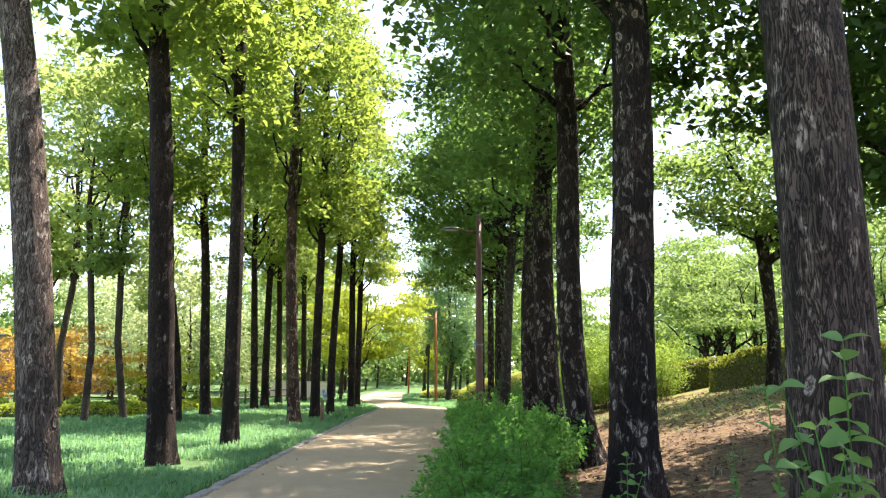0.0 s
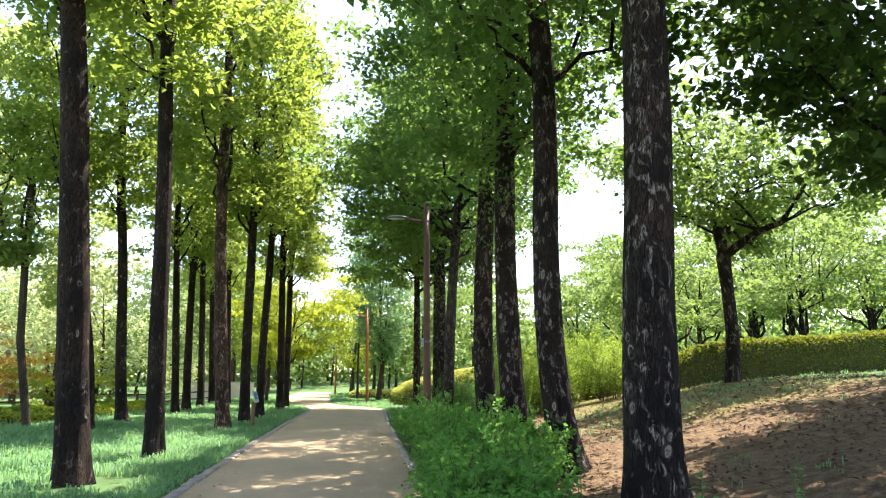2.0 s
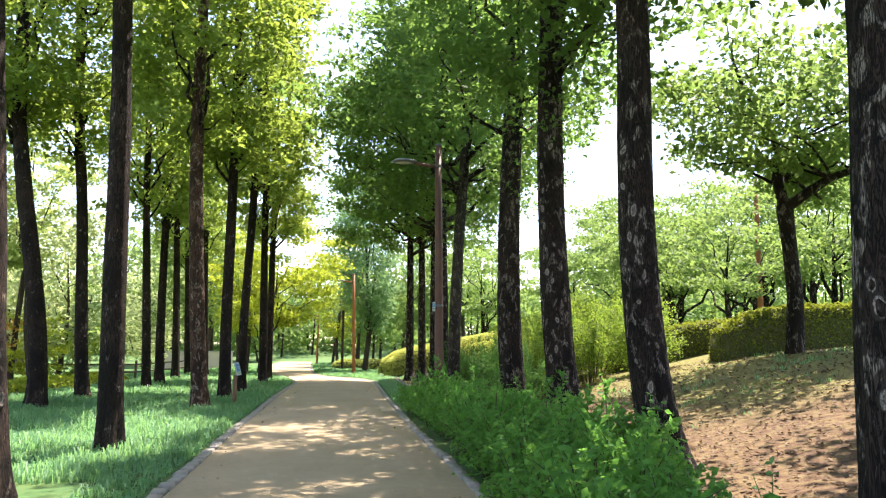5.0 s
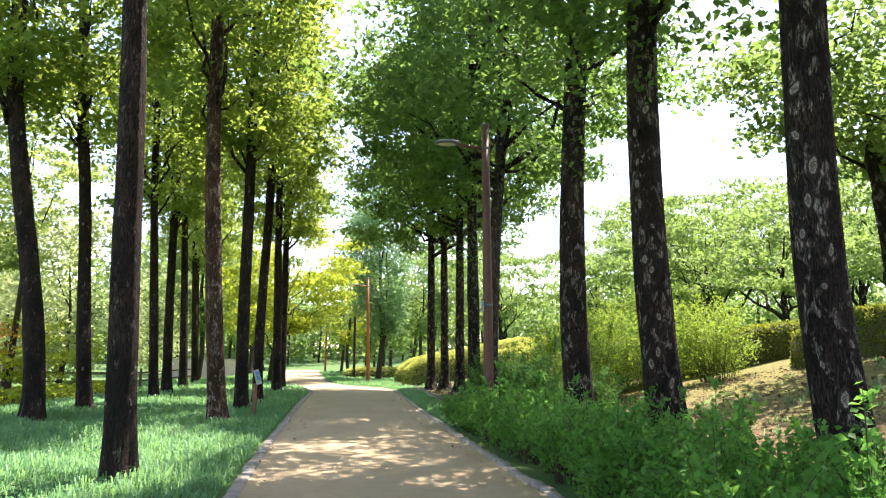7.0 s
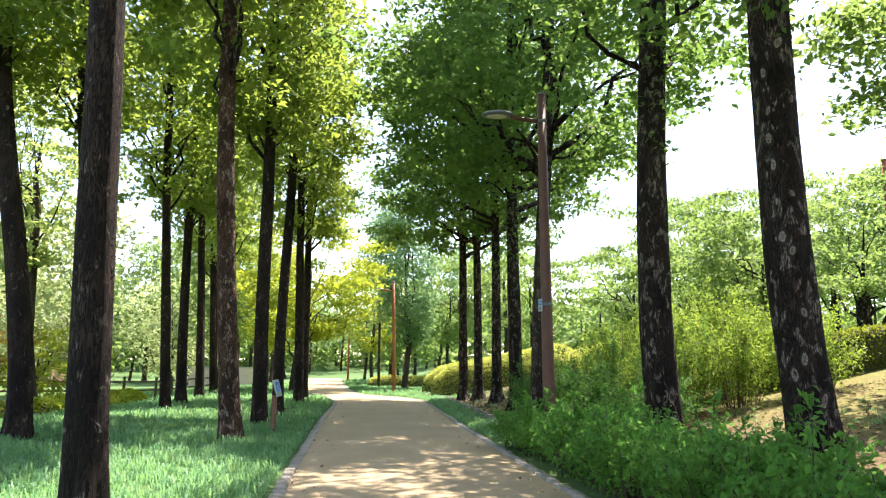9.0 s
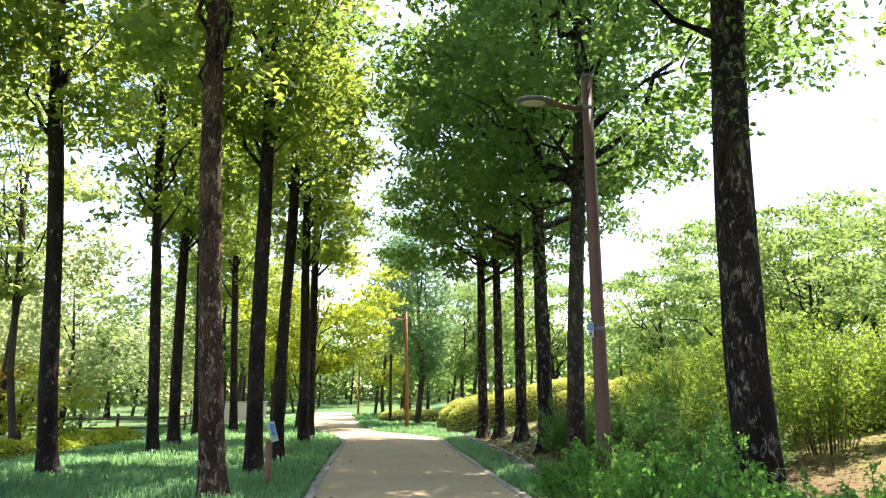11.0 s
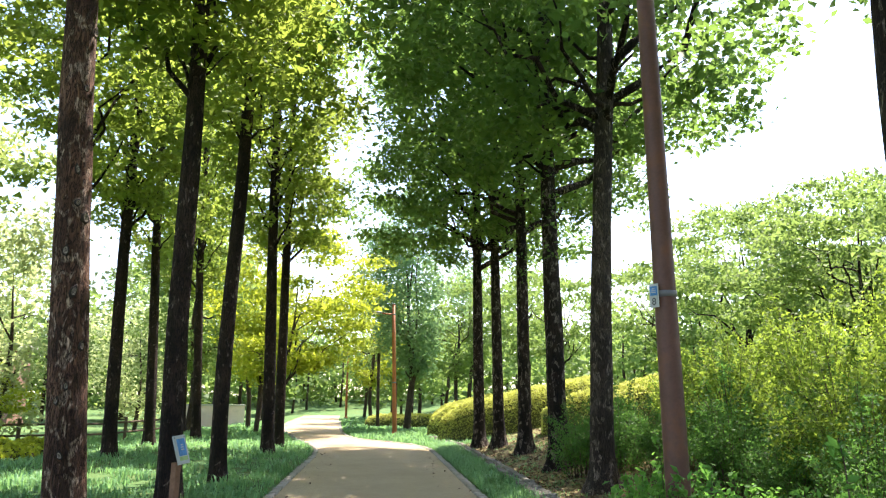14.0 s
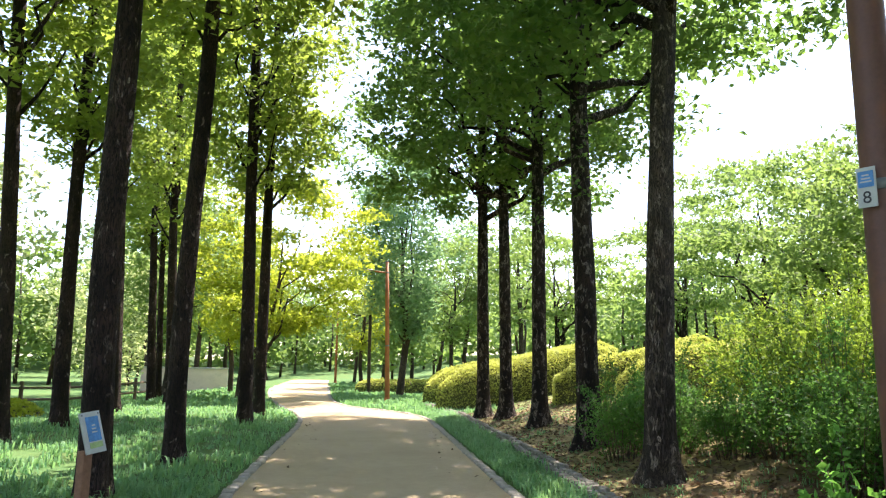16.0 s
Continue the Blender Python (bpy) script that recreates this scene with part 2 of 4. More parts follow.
M_TWIG = plain("twig_bark", (0.085, 0.060, 0.042), 0.85, 0.3, 20.0)
M_KERB = plain("granite_kerb", (0.30, 0.265, 0.225), 0.85, 0.3, 14.0, 0.006, stain=(0.16, 0.145, 0.12))
M_EDGING = plain("edging_stone", (0.19, 0.175, 0.15), 0.9, 0.35, 9.0, 0.01, stain=(0.10, 0.10, 0.07))
M_POLE = plain("lamp_brown_paint", (0.115, 0.052, 0.038), 0.5, 0.25, 4.0, 0.002, stain=(0.15, 0.060, 0.030))
M_RUST = plain("lamp_orange_brown", (0.34, 0.115, 0.040), 0.6, 0.25, 3.0, 0.002, stain=(0.22, 0.08, 0.035))
M_LAMPHEAD = plain("lamp_head_grey", (0.13, 0.135, 0.145), 0.45, 0.12, 6.0, 0.001)
M_LENS = plain("lamp_lens", (0.62, 0.58, 0.48), 0.25, 0.1, 12.0, 0.001)
M_POST = plain("sign_post_wood", (0.23, 0.115, 0.070), 0.75, 0.3, 12.0, 0.004)
M_SIGN_PALE = plain("sign_board_pale", (0.40, 0.41, 0.39), 0.4, 0.12, 14.0, 0.001)
M_SIGN_BLUE = plain("sign_print_blue", (0.05, 0.19, 0.42), 0.35, 0.35, 22.0, 0.001)
M_SIGN_GREEN = plain("sign_print_green", (0.30, 0.42, 0.16), 0.4, 0.25, 22.0, 0.001)
M_PRINT = plain("print_black", (0.03, 0.03, 0.035), 0.5, 0.1)
M_BRICK = plain("building_brown_brick", (0.23, 0.125, 0.095), 0.9, 0.2, 1.5, 0.01, stain=(0.29, 0.19, 0.15))
M_CAP = plain("building_concrete_cap", (0.42, 0.40, 0.37), 0.9, 0.15, 1.2, 0.005)
M_BRIGHT_PINK = plain("wall_bright_pink", (0.68, 0.54, 0.49), 0.9, 0.12, 1.5, 0.004, stain=(0.50, 0.40, 0.36))
M_FENCE = plain("fence_weathered_wood", (0.115, 0.082, 0.060), 0.85, 0.3, 6.0, 0.005)
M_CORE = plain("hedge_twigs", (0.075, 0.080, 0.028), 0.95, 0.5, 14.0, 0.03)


# ---- mesh helpers ----
def tri_mesh(name, verts, tris, material, smooth=False):
    """A mesh from arrays of places and triangles."""
    verts, tris = np.asarray(verts, np.float32), np.asarray(tris, np.int32)
    me = bpy.data.meshes.new(name)
    me.vertices.add(len(verts))
    me.vertices.foreach_set("co", verts.ravel())
    me.loops.add(tris.size)
    me.loops.foreach_set("vertex_index", tris.ravel())
    me.polygons.add(len(tris))
    me.polygons.foreach_set("loop_start", np.arange(len(tris), dtype=np.int32) * 3)
    if smooth:
        me.polygons.foreach_set("use_smooth", np.ones(len(tris), dtype=bool))
    me.update(calc_edges=True)
    me.materials.append(material)
    return me


def part(name, data, parent, label="", material=None):
    """Links a mesh, or a bmesh with its material, as one part under a thing or a part."""
    if isinstance(data, bmesh.types.BMesh):
        me = bpy.data.meshes.new(name)
        data.to_mesh(me)
        data.free()
        me.materials.append(material)
        data = me
    ob = new(name, data)
    ob.parent = parent
    if label:
        ob["label"] = label
    return ob


def thing(name, m, label, category, group="", kind=""):
    ob = new(name)
    ob.empty_display_size = 0.2
    ob.matrix_basis = m
    return tagged(ob, label, category, group, kind)


def box_bm(sx, sy, sz, bevel=0.0, at=(0, 0, 0), turn=None):
    """A box whose base stands on z = 0 at a place, with rounded edges."""
    bm = bmesh.new()
    bmesh.ops.create_cube(bm, size=1.0, matrix=Matrix.Translation((0, 0, sz / 2)) @ Matrix.Diagonal((sx, sy, sz, 1)))
    if bevel:
        bmesh.ops.bevel(bm, geom=bm.edges[:], offset=bevel, segments=2, affect="EDGES", profile=0.7)
    bm.transform(Matrix.Translation(at) @ (turn or Matrix()))
    return bm


def tube(points, radii, sides=8, wob=None):
    """Places and triangles of a tube along a line of places."""
    pts = [Vector(p) for p in points]
    verts, tris = [], []
    for i, (p, r) in enumerate(zip(pts, radii)):
        d = (pts[min(i + 1, len(pts) - 1)] - pts[max(i - 1, 0)]).normalized()
        ax = d.orthogonal().normalized() if abs(d.z) < 0.9 else Vector((1, 0, 0))
        ax = (ax - d * ax.dot(d)).normalized()
        ay = d.cross(ax)
        for k in range(sides):
            a = 2 * math.pi * k / sides
            rr = r * (wob(a, p) if wob else 1.0)
            verts.append(p + (ax * math.cos(a) + ay * math.sin(a)) * rr)
    for i in range(len(pts) - 1):
        for k in range(sides):
            a, b = i * sides + k, i * sides + (k + 1) % sides
            tris += [(a, b, b + sides), (a, b + sides, a + sides)]
    n = len(verts)
    verts += [pts[0], pts[-1]]
    last = (len(pts) - 1) * sides
    for k in range(sides):
        tris += [(n, (k + 1) % sides, k), (n + 1, last + k, last + (k + 1) % sides)]
    return [tuple(v) for v in verts], tris


def joined(pieces):
    verts, tris, n = [], [], 0
    for v, t in pieces:
        verts += list(v)
        tris += [(a + n, b + n, c + n) for a, b, c in t]
        n += len(v)
    return verts, tris


def leaf_array(rng, centres, size, width=0.62, upward=0.9, droop=0.0, vary=0.35):
    """Folded leaf blades, one at each place: arrays of places and triangles."""
    n = len(centres)
    nrm = rng.normal(size=(n, 3)) * 0.75
    nrm[:, 2] += upward
    nrm /= np.linalg.norm(nrm, axis=1)[:, None]
    axis = rng.normal(size=(n, 3))
    axis[:, 2] -= droop
    axis -= nrm * np.sum(axis * nrm, axis=1)[:, None]
    axis /= np.linalg.norm(axis, axis=1)[:, None] + 1e-9
    side = np.cross(nrm, axis)
    ln = (size * (1 + vary * rng.uniform(-1, 1, n)))[:, None]
    w = ln * width * 0.5
    c = np.asarray(centres)
    v = np.empty((n, 4, 3))
    v[:, 0] = c - axis * ln * 0.5
    v[:, 1] = c + side * w + nrm * w * 0.35 - axis * ln * 0.06
    v[:, 2] = c + axis * ln * 0.5
    v[:, 3] = c - side * w + nrm * w * 0.35 - axis * ln * 0.06
    base = np.arange(n)[:, None] * 4
    t = np.concatenate([base + np.array([[0, 1, 2]]), base + np.array([[0, 2, 3]])], axis=1).reshape(-1, 3)
    return v.reshape(-1, 3), t


def small_leaves(rng, centres, size, upward=0.9, vary=0.4):
    """Simpler pointed leaves for crowns farther off, one triangle each."""
    n = len(centres)
    nrm = rng.normal(size=(n, 3)) * 0.75
    nrm[:, 2] += upward
    nrm /= np.linalg.norm(nrm, axis=1)[:, None]
    axis = rng.normal(size=(n, 3))
    axis -= nrm * np.sum(axis * nrm, axis=1)[:, None]
    axis /= np.linalg.norm(axis, axis=1)[:, None] + 1e-9
    side = np.cross(nrm, axis)
    ln = (size * (1 + vary * rng.uniform(-1, 1, n)))[:, None]
    c = np.asarray(centres)
    v = np.empty((n, 3, 3))
    v[:, 0] = c - axis * ln * 0.45 + side * ln * 0.38
    v[:, 1] = c - axis * ln * 0.45 - side * ln * 0.38
    v[:, 2] = c + axis * ln * 0.55
    return v.reshape(-1, 3), np.arange(n * 3).reshape(-1, 3)


def sprays(rng, clumps, per, spread, flat=0.45):
    """Leaf places gathered in flattish sprays round clump centres."""
    clumps = np.asarray(clumps)
    k = np.repeat(np.arange(len(clumps)), per)
    off = rng.normal(size=(len(k), 3)) * spread * np.array([1, 1, flat])
    return clumps[k] + off


# ---- the ground ----
def smooth_step(a, b, v):
    t = np.clip((np.asarray(v, float) - a) / (b - a), 0, 1)
    return t * t * (3 - 2 * t)


def height(x, y):
    """The ground's height: level lawn, a slope rising to the right of the path, a bank far ahead."""
    x, y = np.asarray(x, float), np.asarray(y, float)
    rise = 0.225 * np.maximum(0, np.sqrt(np.maximum(x - 2.0, 0) ** 2 + 0.09) - 0.3)
    rise = np.where(x > 9.4, 1.60 + 0.07 * (x - 9.4), rise)
    rise = np.minimum(rise, 3.0) * (1 - 0.35 * smooth_step(50, 75, y)) * smooth_step(-40, -5, y)
    dip = -0.28 * smooth_step(-9.5, -13.0, x)
    far = 0.002 * np.clip(y - 45, 0, 50) + 2.6 * smooth_step(104, 152, y)
    ripple = 0.025 * np.sin(x * 1.7 + y * 0.6) * np.sin(y * 1.1 - x * 0.4) * smooth_step(2.2, 4.0, np.abs(x + 1.35))
    return rise + dip + far + ripple


def edge_left(y):
    return np.interp(y, [-40, 0, 10, 20, 30, 40, 43, 46, 49, 53, 58, 64, 72, 85, 105, 125],
                     [-2.5, -2.5, -2.72, -2.95, -3.10, -3.12, -3.25, -3.65, -4.35, -5.1, -5.9, -6.7, -7.5, -8.3, -9.0, -9.4])


def edge_right(y):
    return np.interp(y, [-40, 0, 10, 20, 30, 40, 43.5, 45, 46.5, 48, 49.5, 51, 54, 58, 64, 74, 90, 106, 125],
                     [0.62, 0.5, 0.36, 0.28, 0.32, 0.48, 0.50, 0.36, 0.0, -0.65, -1.5, -2.2, -2.75, -3.1, -3.4, -3.85, -4.5, -5.0, -5.2])


xs = np.unique(np.concatenate([np.arange(-22, 24.1, 0.5), np.arange(-60, 64, 4.0), np.linspace(-900, 900, 19)]))
ys = np.unique(np.concatenate([np.arange(-8, 66.1, 0.5), np.arange(-60, 180, 5.0), np.linspace(-900, 1500, 25)]))
gx, gy = np.meshgrid(xs, ys)
gv = np.stack([gx, gy, height(gx, gy)], -1).reshape(-1, 3)
nx = len(xs)
ii, jj = np.meshgrid(np.arange(len(ys) - 1), np.arange(nx - 1), indexing="ij")
a = (ii * nx + jj).ravel()
gt = np.concatenate([np.stack([a, a + 1, a + nx + 1], 1), np.stack([a, a + nx + 1, a + nx], 1)])
ground = new("ground", tri_mesh("ground", gv, gt, M_GROUND, True))
tagged(ground, "grass and bare brown soil rising beside the path", "ground", kind="structure")

py = np.concatenate([np.arange(-30, 42, 0.5), np.arange(42, 66, 0.25), np.arange(66, 107, 1.0)])
across = np.linspace(0, 1, 9)
pv = []
for y in py:
    l, r = float(edge_left(y)), float(edge_right(y))
    for u in across:
        x = l + (r - l) * u
        pv.append((x, y, float(height(x, y)) + 0.014 + 0.03 * (1 - (2 * u - 1) ** 2)))
a = np.array([i * 9 + k for i in range(len(py) - 1) for k in range(8)])
path = new("path", tri_mesh("path", pv, np.concatenate([np.stack([a, a + 1, a + 10], 1), np.stack([a, a + 10, a + 9], 1)]), M_PATH, True))
tagged(path, "tan sandy footpath dappled with flecks of sunlight", "path", kind="structure")


# ---- row trees ----
def bow(curve, z, end=7.5):
    """How far a stem stands off its foot at a height; straight on above the bowed length."""
    a, b, c = curve
    u = min(z, end)
    return a * u + b * u * u + c * u ** 3 + (z - u) * (a + 2 * b * end + 3 * c * end * end) * 0.5


def trunk_mesh(rng, radius, tall, material, sides=18, rings=36, flare=0.5, curve=(0, 0, 0)):
    """A tapered trunk with a flared foot, ribs and its own curve."""
    zs = np.concatenate([np.linspace(-0.25, 1.2, rings // 3), np.linspace(1.2, tall, rings - rings // 3 + 1)[1:]])
    p1, p2 = rng.uniform(0, 6.28, 2)
    seed = Vector(rng.uniform(0, 50, 3))
    pts = [(bow(curve, z), 0.05 * math.sin(z * 0.4 + p2) * min(1, z / 3 + 0.1), z) for z in zs]
    rad = [radius * (1.0 - 0.50 * max(z, 0) / tall - 0.3 * smooth_step(tall * 0.75, tall, z)) + radius * flare * math.exp(-max(z, 0) / 0.28) for z in zs]

    def ribs(angle, p):
        c, s = math.cos(angle), math.sin(angle)
        foot = 0.16 * math.exp(-max(p.z, 0) / 0.5) * math.sin(angle * 5 + p1)
        v = Vector((c * 2.6, s * 2.6, p.z * 0.55)) + seed
        w = Vector((c * 1.0, s * 1.0, p.z * 1.1)) + seed
        return 1.0 + foot + 0.07 * noise.noise(v) + 0.05 * noise.noise(w)

    v, t = tube(pts, rad, sides, ribs)
    return tri_mesh("trunk", v, t, material, True)


def limb(rng, start, end, r0, sag=0.25, sides=6):
    """A tapering branch that leaves the stem steeply and bends outward."""
    s, e = Vector(start), Vector(end)
    bend = (s + e) / 2 + Vector((*(rng.normal(size=2) * 0.12), -sag))
    pts = []
    for i in range(7):
        u = i / 6
        kink = Vector(rng.normal(size=3)) * 0.045 * (e - s).length * math.sin(math.pi * u)
        pts.append(s * (1 - u) ** 2 + bend * 2 * u * (1 - u) + e * u * u + kink)
    return tube(pts, [r0 * (1 - 0.82 * i / 6) for i in range(7)], sides)


def crown_kit(seed, z0, z1, widest, profile, clumps, per, leaf, spread, limbs, steep, simple=True):
    """Shared meshes of a crown: leaf places and branches about an upright stem."""
    rng = np.random.default_rng(seed)
    u = rng.uniform(0, 1, clumps) ** 0.9
    z = z0 + (z1 - z0) * u
    env = widest * np.interp(u, *zip(*profile))
    lobes = rng.uniform(0, 6.28, 3)
    ang = rng.uniform(0, 6.28, clumps)
    lump = 1 + 0.22 * np.sin(2 * ang + z * 0.8 + lobes[0]) + 0.15 * np.sin(3 * ang - z * 1.3 + lobes[1])
    rr = env * lump * np.sqrt(rng.uniform(0.12, 1.0, clumps))
    cl = np.stack([rr * np.cos(ang), rr * np.sin(ang), z + rng.normal(size=clumps) * 0.15], 1)
    pts = sprays(rng, cl, per, spread)
    lv, lt = (small_leaves if simple else leaf_array)(rng, pts, leaf)
    order = np.argsort(z)[:: max(1, clumps // limbs)][:limbs]
    branches = []
    for i in order:
        r = math.hypot(cl[i][0], cl[i][1])
        end = cl[i] * np.array([0.78, 0.78, 1.0])
        start = (0, 0, max(cl[i][2] - steep * r * rng.uniform(0.6, 1.1) - 0.2, z0 - 1.0 + rng.uniform(0, 1.6)))
        if end[2] < start[2] + 0.3:
            end[2] = start[2] + 0.3 + 0.35 * r
        v, t = limb(rng, start, end, 0.03 + 0.016 * r, 0.10 * r)
        branches.append((v, t))
    return lv, lt, branches


COLUMN = [(0, 0.45), (0.12, 0.85), (0.4, 1.0), (0.75, 0.8), (1, 0.2)]
BROAD = [(0, 0.55), (0.12, 0.95), (0.35, 1.0), (0.7, 0.78), (1, 0.25)]


def kit_meshes(kit, leaf_mat, bark):
    lv, lt, branches = kit
    return (tri_mesh("crown", lv, lt, leaf_mat), [tri_mesh("branch", v, t, bark, True) for v, t in branches])


LEFT_KITS = [kit_meshes(crown_kit(10 + i, 7.2, 17.2, 2.4, COLUMN, 122, 88, 0.175, 0.33, 14, 1.6), M_LEAF_LEFT, M_BARK_DARK) for i in range(3)]
RIGHT_KITS = [kit_meshes(crown_kit(20 + i, 7.0, 16.8, 5.1, BROAD, 235, 80, 0.20, 0.37, 22, 0.9, simple=False), M_LEAF_RIGHT, M_BARK_DARK) for i in range(3)]
NEAR_KITS = [kit_meshes(crown_kit(30 + i, 6.2, 16.5, 3.4, COLUMN, 165, 98, 0.175, 0.34, 14, 1.2, simple=False), M_LEAF_RIGHT, M_BARK_DARK) for i in range(2)]


def knot_mesh():
    """An oval branch scar: a raised rim round a sunken heart, built facing +x."""
    v, t, n = [], [], 14
    rings = [(1.0, -0.25), (0.86, 0.16), (0.62, 0.20), (0.45, 0.06), (0.2, 0.02)]
    for r, d in rings:
        for k in range(n):
            a = 2 * math.pi * k / n
            wob = 1 + 0.10 * math.sin(3 * a + r * 4) + 0.06 * math.cos(5 * a)
            v.append((d, r * wob * math.cos(a) * 0.72 * (1 - 0.45 * abs(math.sin(a)) ** 3), r * wob * math.sin(a)))
    for i in range(len(rings) - 1):
        for k in range(n):
            p, q = i * n + k, i * n + (k + 1) % n
            t += [(p, q, q + n), (p, q + n, p + n)]
    v.append((0.04, 0, 0))
    t += [((len(rings) - 1) * n + k, (len(rings) - 1) * n + (k + 1) % n, len(v) - 1) for k in range(n)]
    return tri_mesh("knot", v, t, M_KNOT, True)


KNOT = knot_mesh()


def sprig_mesh(seed):
    """Short leafy shoots that grow straight from a stem."""
    rng = np.random.default_rng(seed)
    z = rng.uniform(0, 3.0, 42)
    ang = rng.uniform(0, 6.28, 42)
    cl = np.stack([0.26 * np.cos(ang), 0.26 * np.sin(ang), z], 1)
    v, t = leaf_array(rng, sprays(rng, cl, 7, 0.09, 0.8), 0.10, droop=0.6)
    return tri_mesh("sprig_leaves", v, t, M_LEAF_RIGHT)


SPRIGS = [sprig_mesh(5), sprig_mesh(6)]


def row_tree(x, y, curve, diameter, kit, bark, label, group, seed, near=False, knots=0, face=-1.57, sprig=False, tall=16.0, flare=0.5, turn=0.0):
    rng = np.random.default_rng(seed)
    z = float(height(x, y))
    t = thing("tree", pose(x, y, z), label, "tree", group)
    radius = diameter / 2
    sides, rings = (44, 110) if near else (20, 40)
    part("trunk", trunk_mesh(rng, radius, tall, bark, sides, rings, flare, curve), t)
    crown, branches = kit
    spin = pose(bow(curve, 9.0), 0, 0, 0, 0, turn)
    c = part("crown", crown, t)
    c.matrix_basis = spin
    for b in branches:
        part("branch", b, t).matrix_basis = spin
    for i in range(knots):
        zz = 0.5 + (i + rng.uniform(0, 0.8)) * (6.2 / max(knots, 1))
        ang = face + rng.choice([-0.5, 0.1, 0.6]) + rng.normal() * 0.13
        r = radius * (1.0 - 0.5 * zz / tall) + radius * flare * math.exp(-zz / 0.28)
        k = part("knot", KNOT, t)
        size = rng.uniform(0.048, 0.090) * (diameter / 0.5)
        tip = Matrix.Rotation(rng.normal() * 0.25, 4, "X")
        k.matrix_basis = (Matrix.Translation((bow(curve, zz) + r * 1.025 * math.cos(ang), r * 1.025 * math.sin(ang), zz)) @ Matrix.Rotation(ang, 4, "Z") @ tip
                          @ Matrix.Diagonal((0.055, size * rng.uniform(0.7, 1.1), size * rng.uniform(1.0, 1.7), 1)))
    if sprig:
        s = tagged(part("sprig", SPRIGS[seed % 2], t), kind="stuff")
        s.matrix_basis = Matrix.Translation((bow(curve, 6.2), 0, 4.9))
    return t


L_LEFT = "tall straight tree with dark furrowed bark on the lawn"
L_RIGHT = "tall straight dark-barked tree with pale knots beside the path"
G_LEFT, G_LEFT2, G_RIGHT = "row of trees on the lawn", "second row of trees on the lawn", "row of trees along the shrubs"
for i, (x, y, curve, d, near, knots, bark) in enumerate([
        (-4.48, 9.1, (-0.0986, -0.01093, 0), 0.46, True, 26, M_BARK_PALE), (-4.47, 12.9, (-0.0845, 0.00362, -0.000577), 0.45, True, 10, M_BARK_LEFT),
        (-4.31, 16.4, (-0.0311, 0.00091, -0.000358), 0.35, True, 6, M_BARK_LEFT), (-4.57, 24.8, (-0.0971, 0.00392, 0.000073), 0.41, True, 16, M_BARK_BROWN),
        (-4.59, 28.9, (-0.0493, 0.01066, -0.000807), 0.36, True, 7, M_BARK_LEFT), (-4.56, 32.6, (-0.0591, 0.0199, -0.001386), 0.34, False, 4, M_BARK_LEFT),
        (-4.72, 41.2, (-0.03, 0, 0), 0.40, False, 0, M_BARK_LEFT), (-4.78, 44.6, (-0.01, 0, 0), 0.38, False, 0, M_BARK_LEFT)]):
    label = "tall tree with reddish furrowed bark on the lawn" if bark is M_BARK_BROWN else "tall tree with grey knotted bark on the lawn" if bark is M_BARK_PALE else L_LEFT
    row_tree(x, y, curve, d, LEFT_KITS[i % 3], bark, label, G_LEFT, 100 + i, near, knots, face=-1.05, flare=0.22, turn=70 * i)
for i, (x, y, curve, d) in enumerate([
        (-8.5, 24.9, (0.019, -0.0459, 0.003336), 0.45), (-8.5, 28.3, (-0.1289, 0.01765, -0.001606), 0.38), (-8.45, 35.2, (-0.06, 0, 0), 0.34), (-8.95, 39.5, (-0.05, 0.004, 0), 0.40),
        (-9.55, 45.6, (-0.05, 0, 0), 0.40), (-8.85, 50.0, (-0.05, 0, 0), 0.40), (-11.2, 57.5, (-0.04, 0, 0), 0.32), (-10.6, 54.0, (-0.06, 0, 0), 0.38)]):
    row_tree(x, y, curve, d, LEFT_KITS[(i + 1) % 3], M_BARK_LEFT, L_LEFT, G_LEFT2, 140 + i, i < 2, knots=5 if i < 2 else 0, face=-1.0, flare=0.25, turn=50 * i + 20)
for i, (x, y, curve, d, near, knots, kit, sprig) in enumerate([
        (2.40, 4.55, (0.01, -0.006, 0), 0.52, True, 9, NEAR_KITS[0], False), (2.47, 9.35, (-0.0534, 0.02494, -0.00248), 0.58, True, 34, NEAR_KITS[1], False),
        (2.71, 13.45, (-0.2386, 0.05341, -0.003951), 0.47, True, 20, NEAR_KITS[0], False), (2.72, 17.35, (-0.1569, 0.02627, -0.001363), 0.53, True, 20, NEAR_KITS[1], True),
        (2.79, 21.6, (-0.129, 0.02528, -0.001142), 0.56, True, 18, NEAR_KITS[0], True), (2.62, 30.0, (-0.0163, 0.0093, -0.000316), 0.43, True, 9, RIGHT_KITS[0], False),
        (2.82, 34.0, (-0.0323, 0.00147, 0), 0.46, True, 14, RIGHT_KITS[1], True), (3.02, 38.9, (-0.01, 0, 0), 0.40, True, 8, RIGHT_KITS[2], True),
        (2.90, 42.8, (-0.018, 0, 0), 0.40, False, 6, RIGHT_KITS[0], False), (2.42, 44.2, (-0.015, 0, 0), 0.42, False, 6, RIGHT_KITS[1], False)]):
    bark = M_BARK_GREY if i in (0, 5) else M_BARK_DARK
    label = "tall grey-barked tree with round branch scars" if bark is M_BARK_GREY else L_RIGHT
    row_tree(x, y, curve, d, kit, bark, label, G_RIGHT, 180 + i, near, knots, face=-2.0, sprig=sprig, flare=0.75 if i >= 5 else 0.4, turn=100 * i)


